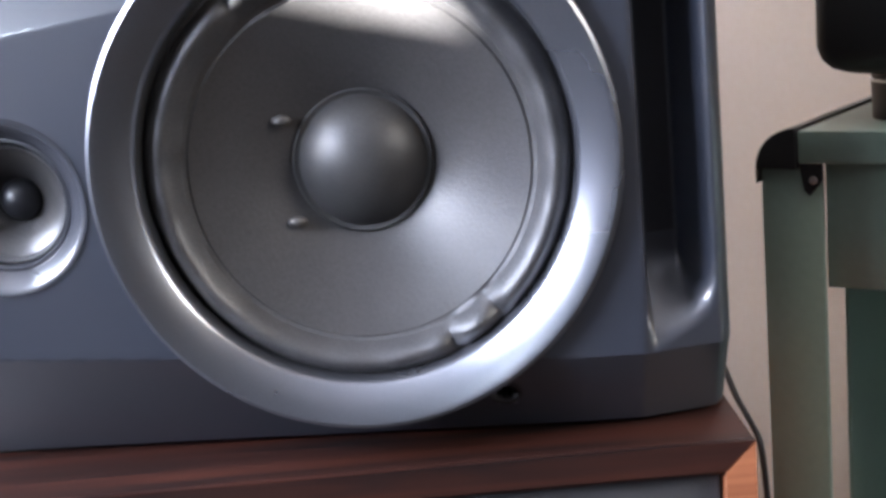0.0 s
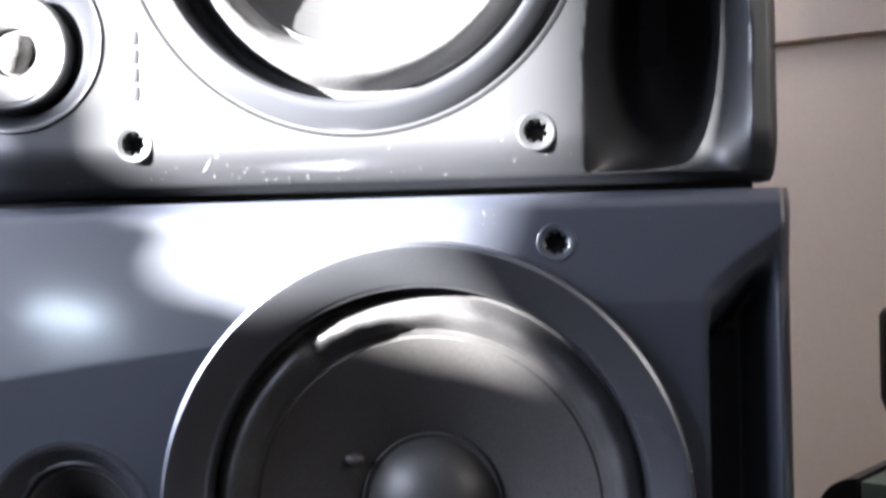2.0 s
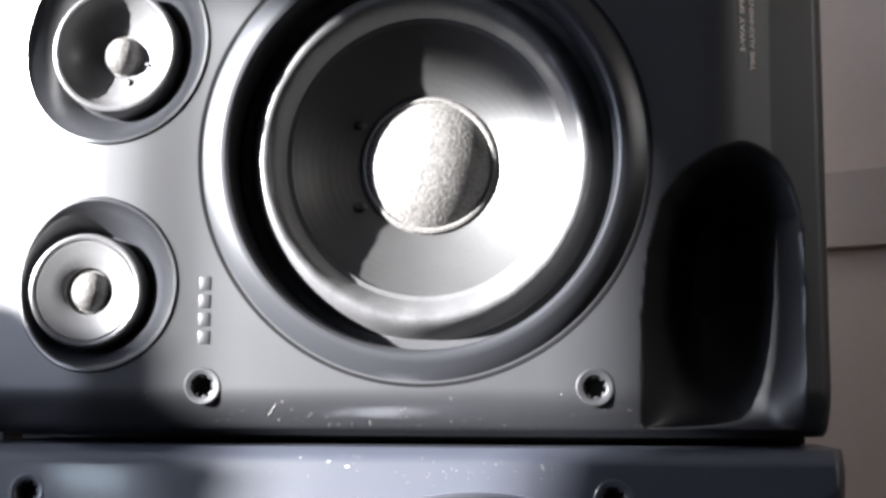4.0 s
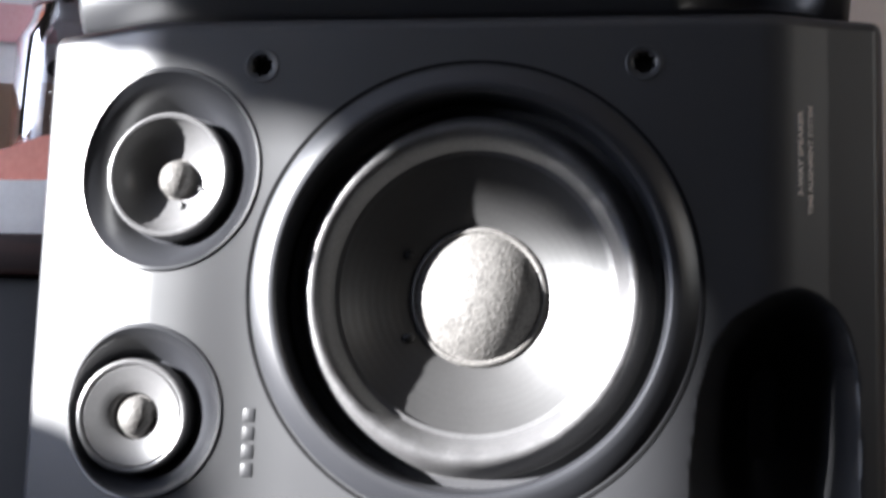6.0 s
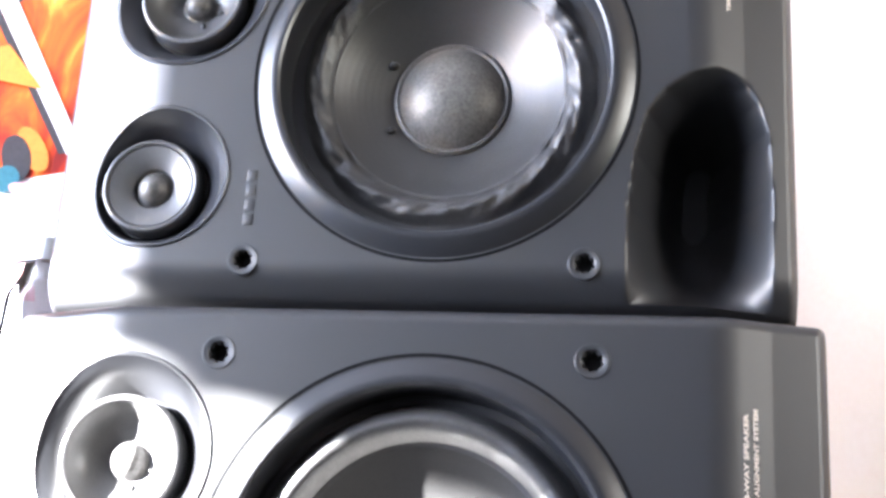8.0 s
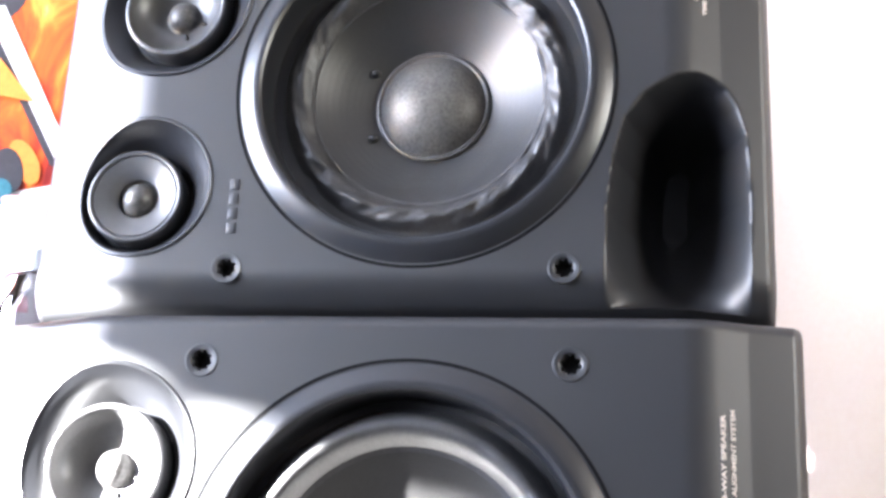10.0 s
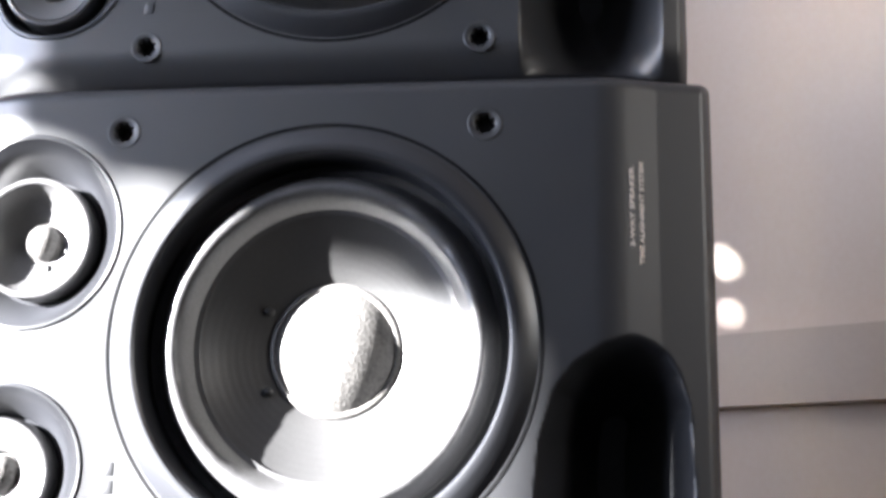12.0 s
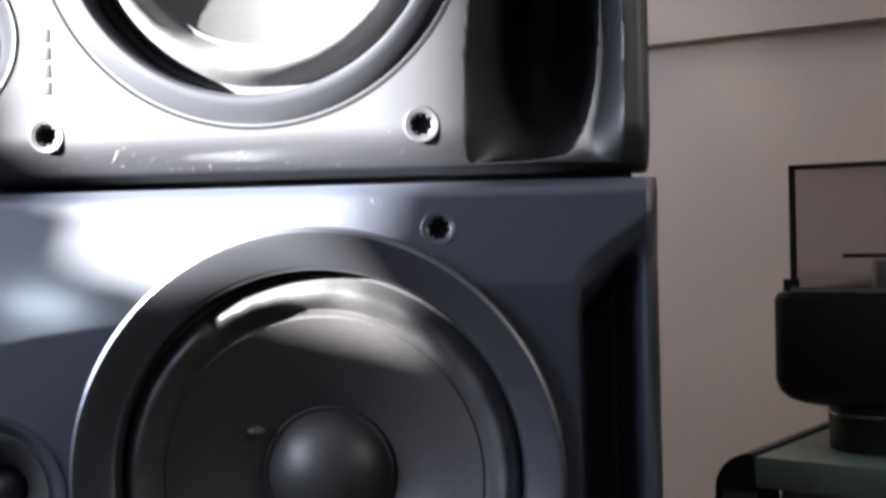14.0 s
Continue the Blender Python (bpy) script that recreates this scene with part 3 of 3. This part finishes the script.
tagged(bottom, "gunmetal grey loudspeaker with worn foam surround, under the black ones", "loudspeaker", "stacked loudspeakers")

# ---- wooden cabinet under the stack ----


def wooden_cabinet():
    thing = new("wooden_cabinet")
    x0, x1, y0, z1, w = -.30, .191, -.014, .6785, .0128
    part("top_board", box(x0, x1, y0 + .004, .32, z1 - .016, z1, .001), WOOD, thing, "dark red wooden top board")
    part("side_board", box(x1 - .013, x1, y0 + .004, .32, .02, z1 - .0165, .001), WOOD_LIGHT, thing, "orange brown wooden side")
    part("side_board", box(x0, x0 + .013, y0 + .004, .32, .02, z1 - .0165, .001), WOOD, thing)
    part("back_board", box(x0 + .0135, x1 - .0135, .30, .318, .02, z1 - .0165), DARK, thing)
    part("base", box(x0 + .01, x1 - .01, .01, .31, 0.0, .0195), DARK, thing)
    # front frame with mitred corners
    bm = bmesh.new()
    vs = [bm.verts.new(c) for c in ((x0, y0, z1), (x1, y0, z1), (x1 - .013, y0, z1 - w), (x0 + .013, y0, z1 - w))]
    back = [bm.verts.new((v.co.x, y0 + .0035, v.co.z)) for v in vs]
    bm.faces.new(vs[::-1])
    for k in range(4):
        bm.faces.new((vs[k], vs[(k + 1) % 4], back[(k + 1) % 4], back[k]))
    part("top_rail", bm, WOOD, thing)
    for a, b in ((x1, x1 - .013), (x0, x0 + .013)):
        bm = bmesh.new()
        vs = [bm.verts.new(c) for c in ((a, y0, z1 - .0006), (a, y0, .02), (b, y0, .02), (b, y0, z1 - w - .0006))]
        back = [bm.verts.new((v.co.x, y0 + .0035, v.co.z)) for v in vs]
        bm.faces.new(vs)
        for k in range(4):
            bm.faces.new((vs[k], vs[(k + 1) % 4], back[(k + 1) % 4], back[k]))
        part("stile", bm, WOOD_LIGHT, thing, "orange brown mitred stile")
    part("grille_panel", box(x0 + .014, x1 - .014, y0 + .006, y0 + .02, .03, z1 - w - .001, .002), CLOTH, thing, "dark grille cloth panel")
    part("name_strip", box(.01, .078, y0 + .0045, y0 + .0065, .6570, .6602, .0005), STEEL, thing, "thin silver strip")
    corner = Matrix.Translation((x1, y0, 0))
    thing.matrix_world = corner @ Matrix.Rotation(radians(3.2), 4, "Z") @ corner.inverted()
    return tagged(thing, "dark red wooden cabinet with cloth front, under the stack", "cabinet")


wooden_cabinet()

# ---- green rack and record player beside the stack ----
RACK = Matrix.Translation((.258, .203, 0)) @ Matrix.Rotation(-TURN, 4, "Z")
SHELF_Z = .775


def green_rack():
    """Local x runs along the front, y into the rack."""
    thing = new("metal_rack")
    zt, x1, deep = SHELF_Z, .62, .30
    part("top_shelf", box(.0, x1, 0.0, deep, zt - .0185, zt, .0012), GREEN, thing, "pale green enamelled shelf")
    part("apron", box(.012, x1 - .02, .010, .018, zt - .092, zt - .019, .001), GREEN, thing, "pale green apron under the shelf")
    for x in (-.0235, x1 - .012):
        for y in (.004, deep - .034):
            bm = box(x, x + .036, y, y + .004, 0.0, zt - .0215, .001)
            box(x, x + .004, y + .004, y + .030, 0.0, zt - .0215, .001, bm=bm)
            part("post", bm, GREEN, thing, "pale green angle post")
    bm = bmesh.new()
    arc_pts = [math.pi / 2 * i / 8 for i in range(9)]
    pts = [(-.0245, zt - .030), (-.0245, zt - .021)] + [(-.0245 + .0235 * (1 - math.cos(a)), zt - .021 + .0225 * math.sin(a)) for a in arc_pts[1:]] + [(-.0008, zt - .0215), (-.0225, zt - .0215)]
    f = [bm.verts.new((x, -.0012, z)) for x, z in pts]
    b = [bm.verts.new((x, deep, z)) for x, z in pts]
    bm.faces.new(f)
    bm.faces.new(b[::-1])
    for k in range(len(f)):
        j = (k + 1) % len(f)
        bm.faces.new((f[j], f[k], b[k], b[j]))
    part("corner_cap", bm, DARK, thing, "black rounded plastic edge")
    bm = bmesh.new()
    tri = ((.0, zt - .019), (.0135, zt - .019), (.0135, zt - .028), (.006, zt - .037), (.003, zt - .034))
    f = [bm.verts.new((x, .0015, z)) for x, z in tri]
    b = [bm.verts.new((x, .0035, z)) for x, z in tri]
    bm.faces.new(f)
    for k in range(5):
        bm.faces.new((f[(k + 1) % 5], f[k], b[k], b[(k + 1) % 5]))
    part("bracket", bm, DARK, thing, "small black bracket")
    part("bolt", lathe([(.0024, .0014), (.0022, .0), (.001, -.0004), (0, -.0005)], .0085, zt - .028, 16, 1), STEEL, thing)
    part("side_panel", box(.0135, .0155, .034, deep - .047, .316, zt - .0190), GREEN, thing, "pale green side panel under the shelf")
    part("back_panel", box(-.0190, x1 - .020, deep - .046, deep - .042, .316, zt - .0190), GREEN, thing, "pale green back panel under the shelf")
    part("lower_shelf", box(.014, x1 - .014, .020, deep - .01, .30, .315, .001), GREEN, thing)
    thing.matrix_world = RACK
    return tagged(thing, "pale green metal rack with black rounded edge caps", "rack")


green_rack()


def record_player():
    thing = new("record_player")
    z0 = SHELF_Z
    x0, x1, y0, y1 = .0035, .40, .016, .285
    bm = bmesh.new()
    prof = [(.017, .0275), (.012, .029), (.006, .032), (.002, .037), (0, .044), (0, .091), (.0015, .0945), (.004, .0960)]
    rings = []
    for inset, z in prof:
        ring = []
        for px, py, sx, sy in ((x0, y0, 1, 1), (x1, y0, -1, 1), (x1, y1, -1, -1), (x0, y1, 1, -1)):
            order = ((0, 1), (.3, .3), (1, 0))
            rad = .010
            corner = [(px + sx * (inset + rad * (1 - math.cos(q))), py + sy * (inset + rad * (1 - math.sin(q)))) for q in (0, math.pi / 4, math.pi / 2)]
            if sx * sy < 0:
                corner.reverse()
            ring += corner
        rings.append([bm.verts.new((x, y, z0 + z)) for x, y in ring])
    for p, q in zip(rings, rings[1:]):
        for k in range(12):
            bm.faces.new((p[k], p[(k + 1) % 12], q[(k + 1) % 12], q[k]))
    bm.faces.new(rings[0][::-1])
    bm.faces.new(rings[-1])
    bmesh.ops.recalc_face_normals(bm, faces=bm.faces[:])
    part("plinth", bm, DARK, thing, "black rounded plinth", 60)
    for fx in (x0 + .052, x1 - .05):
        for fy in (y0 + .050, y1 - .05):
            foot = bmesh.new()
            bmesh.ops.create_cone(foot, cap_ends=True, segments=40, radius1=.0325, radius2=.033, depth=.0215)
            bmesh.ops.translate(foot, vec=(fx, fy, z0 + .01075), verts=foot.verts)
            ob = part("foot", foot, DARK, thing, "round black foot")
            band = bmesh.new()
            bmesh.ops.create_cone(band, cap_ends=True, segments=40, radius1=.0336, radius2=.0336, depth=.0014)
            bmesh.ops.translate(band, vec=(fx, fy, z0 + .0222), verts=band.verts)
            part("band", band, STEEL, ob, "thin chrome band")
            neck = bmesh.new()
            bmesh.ops.create_cone(neck, cap_ends=True, segments=40, radius1=.0322, radius2=.034, depth=.0062)
            bmesh.ops.translate(neck, vec=(fx, fy, z0 + .0258), verts=neck.verts)
            part("neck", neck, DARK, ob)
    zl = z0 + .0975
    a, b, c, d = x0 + .014, x1 - .01, y0 + .004, y1 - .006
    th, hh = .0022, .070
    lid = bmesh.new()
    box(a, b, c, c + th, zl, zl + hh, bm=lid)
    box(a, b, d - th, d, zl, zl + hh, bm=lid)
    box(a, a + th, c + th, d - th, zl, zl + hh, bm=lid)
    box(b - th, b, c + th, d - th, zl, zl + hh, bm=lid)
    box(a, b, c, d, zl + hh, zl + hh + th, bm=lid)
    lid_ob = part("dust_cover", lid, SMOKED, thing, "clear acrylic dust cover")
    lid_ob.visible_shadow = False
    for e in ((a - .001, a + .0022, c - .0010, c - .0002, zl, zl + hh + .003), (a - .001, b, c - .0010, c - .0002, zl + hh, zl + hh + .003)):
        part("edge_strip", box(*e), DARK, lid_ob, "dark edge of the cover")
    part("hinge_clip", box(a - .005, a + .005, c - .002, c - .0011, zl - .0012, zl + .006), DARK, thing)
    part("front_lip", box(a, b, c - .003, c - .0012, zl - .0014, zl + .0012), STEEL, thing, "pale lip under the cover")
    platter = bmesh.new()
    bmesh.ops.create_cone(platter, cap_ends=True, segments=64, radius1=.10, radius2=.098, depth=.008)
    bmesh.ops.translate(platter, vec=(x0 + .23, .15, zl + .006), verts=platter.verts)
    part("platter", platter, STEEL, thing, "pale metal platter")
    arm = part("tone_arm", box(x0 + .035, x0 + .20, .045, .049, zl + .0175, zl + .0200, .0008), DARK, thing, "thin dark arm")
    weight = bmesh.new()
    bmesh.ops.create_cone(weight, cap_ends=True, segments=32, radius1=.0095, radius2=.0095, depth=.0165)
    bmesh.ops.translate(weight, vec=(x0 + .062, .047, zl + .0078), verts=weight.verts)
    part("counterweight", weight, STEEL, arm, "silver counterweight")
    thing.matrix_world = RACK
    return tagged(thing, "black record player with clear cover on the green rack", "record player")


record_player()

# ---- what shows beside the stack on the other side ----


def blob(points, y, name, mat, parent):
    """A flat printed shape, a hair in front of its sheet."""
    bm = bmesh.new()
    f = [bm.verts.new((x, y, z)) for x, z in points]
    b = [bm.verts.new((x, y + .0003, z)) for x, z in points]
    bm.faces.new(f)
    for k in range(len(f)):
        j = (k + 1) % len(f)
        bm.faces.new((f[j], f[k], b[k], b[j]))
    bmesh.ops.recalc_face_normals(bm, faces=bm.faces[:])
    return part(name, bm, mat, parent)


def ellipse(cx, cz, a, b, turn=0.0, n=24):
    c, s = math.cos(radians(turn)), math.sin(radians(turn))
    return [(cx + a * math.cos(2 * math.pi * k / n) * c - b * math.sin(2 * math.pi * k / n) * s, cz + a * math.cos(2 * math.pi * k / n) * s + b * math.sin(2 * math.pi * k / n) * c) for k in range(n)]


PRINT = {n: material("print " + n, c, .35, 0.0, .25, 300.0, .2, 30.0) for n, c in (("orange", (.82, .11, .02)), ("red", (.62, .04, .04)), ("yellow", (.88, .25, .05)), ("white", (.8, .78, .76)), ("dark", (.05, .045, .05)), ("pink", (.75, .42, .42)), ("coral", (.72, .24, .17)), ("teal", (.04, .16, .2)))}


def flame_material():
    """Printed flames: warped noise through red, orange, yellow and near white."""
    m = material("print flame", (.7, .1, .03), .35, 0.0, .2, 300.0)
    n, l = m.node_tree.nodes, m.node_tree.links
    tc, mp, tex, ramp = (n.new("ShaderNode" + k) for k in ("TexCoord", "Mapping", "TexNoise", "ValToRGB"))
    mp.inputs["Rotation"].default_value = (0, radians(35), 0)
    mp.inputs["Scale"].default_value = (26.0, 1.0, 9.0)
    tex.inputs["Scale"].default_value, tex.inputs["Detail"].default_value, tex.inputs["Distortion"].default_value = 1.0, 4.0, 1.4
    l.new(tc.outputs["Object"], mp.inputs["Vector"])
    l.new(mp.outputs["Vector"], tex.inputs["Vector"])
    l.new(tex.outputs["Fac"], ramp.inputs["Fac"])
    stops = ramp.color_ramp.elements
    stops[0].position, stops[0].color = .30, (.22, .015, .012, 1)
    stops[1].position, stops[1].color = .74, (.90, .72, .48, 1)
    for at, colour in ((.42, (.62, .045, .015, 1)), (.54, (.80, .13, .02, 1)), (.64, (.88, .36, .06, 1))):
        stops.new(at).color = colour
    l.new(ramp.outputs["Color"], n["Principled BSDF"].inputs["Base Color"])
    return m


FLAME = flame_material()


def poster():
    """Local x along the sheet, z up; colours in plain shapes."""
    thing = new("poster")
    part("sheet", box(-.30, .16, 0.0, .001, 0.0, .46), PRINT["white"], thing, "glossy white printed sheet")
    shapes = (("flame", [(-.29, .118), (-.05, .122), (-.012, .132), (.05, .15), (.155, .20), (.155, .455), (-.29, .455)]),
              ("dark", ellipse(-.075, .285, .030, .020, 35)), ("red", [(.016, .15), (.034, .165), (.10, .455), (.055, .455)]), ("dark", [(-.085, .275), (-.079, .277), (-.004, .150), (-.010, .148)]),
              ("white", [(-.079, .278), (-.064, .282), (.006, .155), (-.004, .148)]), ("yellow", ellipse(-.030, .150, .010, .020, 30)), ("dark", ellipse(-.041, .142, .011, .019, 15)),
              ("teal", ellipse(-.046, .124, .010, .011, -20)), ("pink", ellipse(-.018, .112, .026, .008, -15)), ("yellow", [(-.10, .22), (-.06, .235), (-.03, .20), (-.07, .205)]),
              ("pink", [(-.2, .03), (-.01, .03), (-.012, .058), (-.2, .062)]), ("dark", ellipse(.0, .012, .016, .010, 10)))
    for k, (colour, pts) in enumerate(shapes):
        blob(pts, -.0004 - .0003 * k, "printed_shape", FLAME if colour == "flame" else PRINT[colour], thing)
    thing.matrix_world = Matrix.Translation((-.33, .32, 1.235)) @ Matrix.Rotation(radians(14), 4, "Z")
    return tagged(thing, "orange, red and white printed poster leaning beside the stack", "poster")


poster()


def side_cupboard():
    thing = new("cupboard")
    part("body", box(-.66, -.27, .22, .52, 0.0, 1.085, .003), VINYL_AND_SHADE, thing, "dark brown cupboard body")
    part("top", box(-.67, -.262, .21, .53, 1.0855, 1.112, .003), WOOD, thing, "dark wooden top")
    return tagged(thing, "dark wooden cupboard behind the stack", "cupboard")


side_cupboard()
tagged(part("white_box", box(-.62, -.268, .23, .48, 1.1125, 1.150, .003), PRINT["white"]), "flat white cardboard box on the cupboard", "box")
cloth = bmesh.new()
for i in range(25):
    for j in range(9):
        cloth.verts.new((-.62 + .345 * i / 24, .235 + .22 * j / 8, 1.1535 + .006 * math.sin(i * .9) * math.cos(j * .8) ** 2 + .022))
cloth.verts.ensure_lookup_table()
for i in range(24):
    for j in range(8):
        k = i * 9 + j
        cloth.faces.new([cloth.verts[q] for q in (k, k + 9, k + 10, k + 1)])
base = bmesh.ops.extrude_face_region(cloth, geom=cloth.faces[:])
for v in base["geom"]:
    if isinstance(v, bmesh.types.BMVert):
        v.co.z = 1.1505
bmesh.ops.recalc_face_normals(cloth, faces=cloth.faces[:])
tagged(part("folded_cloth", cloth, PRINT["coral"], None, "", 60), "folded coral pink cloth lying on the white box", "cloth")


def jar():
    thing = new("jar")
    bm = lathe([(.001, 0), (.028, 0), (.030, .004), (.030, .06), (.024, .072), (.022, .08), (.0205, .08), (.0225, .071), (.0285, .059), (.0285, .005), (.001, .003)], 0, 0, 40, 1.0)
    bmesh.ops.rotate(bm, verts=bm.verts, cent=(0, 0, 0), matrix=Matrix.Rotation(radians(90), 3, "X"))
    part("glass", bm, SMOKED, thing, "clear glass")
    lid = bmesh.new()
    bmesh.ops.create_cone(lid, cap_ends=True, segments=40, radius1=.024, radius2=.0235, depth=.012)
    bmesh.ops.translate(lid, vec=(0, 0, .0865), verts=lid.verts)
    part("lid", lid, STEEL, thing, "metal lid")
    thing.matrix_world = Matrix.Translation((-.318, .30, 1.176)) @ Matrix.Scale(1.35, 4)
    return tagged(thing, "clear glass jar with metal lid on the coral cloth", "jar")


jar()


def dust(name, face, base, spots, label):
    """Flecks and short scratches that lie on a front."""
    bm = bmesh.new()
    for x, z, a, b, turn in spots:
        c, q = math.cos(turn), math.sin(turn)
        vs = []
        for k in range(6):
            u, w = a * math.cos(k * math.pi / 3), b * math.sin(k * math.pi / 3)
            px, pz = x + u * c - w * q, z + u * q + w * c
            vs.append(bm.verts.new((px, base.y + face(px, pz) - .00025, base.z + pz)))
        bm.faces.new(vs)
        bm.faces.new([bm.verts.new((v.co.x, v.co.y + .0002, v.co.z)) for v in reversed(vs)])
    return tagged(part(name, bm, DUST, None, "", 0), label, "dust", kind="stuff")


rng = random.Random(7)
specks = [(rng.uniform(-.13, .12), rng.choice((rng.uniform(.003, .009), rng.uniform(.006, .020), rng.gauss(.008, .003))), rng.uniform(.00014, .00042), rng.uniform(.00012, .0003), rng.uniform(0, 3)) for _ in range(48)]
specks = [(x, max(.002, z), a, b, t) for x, z, a, b, t in specks]
specks += [(-.054, .0115, .0035, .00022, .9), (-.030, .0045, .0016, .0002, 1.4), (-.012, .006, .0014, .0002, 1.7), (-.020, .0048, .0018, .0002, 1.5)]
dust("dust_specks", black_front, middle.location, specks, "pale dust specks and scratches along the lower edge")
flecks = [(rng.gauss(.02, .05), rng.choice((rng.uniform(.205, .246), rng.uniform(.238, .247))), rng.uniform(.00010, .00032), rng.uniform(.00010, .00025), rng.uniform(0, 3)) for _ in range(60)]
flecks = [(x, z, a, b, t) for x, z, a, b, t in flecks if (x - .0355) ** 2 + (z - .122) ** 2 > .111 ** 2 and -.15 < x < .15 and z < .248]
flecks += [(-.020, .2425, .0011, .0005, .1), (-.028, .2445, .0010, .0003, .2), (.062, .243, .0016, .0002, 2.0)]
dust("dust_specks", grey_front, bottom.location, flecks, "pale dust specks on the upper slope of the grey front")


def cable(points, radius):
    cu = bpy.data.curves.new("cable", "CURVE")
    cu.dimensions, cu.bevel_depth, cu.bevel_resolution = "3D", radius, 2
    sp = cu.splines.new("NURBS")
    sp.points.add(len(points) - 1)
    for p, c in zip(sp.points, points):
        p.co = (*c, 1)
    sp.use_endpoint_u, sp.order_u = True, 3
    tmp = bpy.data.objects.new("tmp", cu)
    me = bpy.data.meshes.new_from_object(tmp)
    bpy.data.objects.remove(tmp)
    me.materials.append(DARK)
    me.shade_smooth()
    return tagged(new("cable", me), "thin black cable hanging behind the wooden cabinet", "cable")


cable([(.150, .285, .760), (.175, .30, .735), (.200, .24, .690), (.204, .13, .652), (.208, .10, .645), (.212, .08, .636), (.228, .14, .40), (.225, .22, .02), (.225, .26, .003)], .0016)
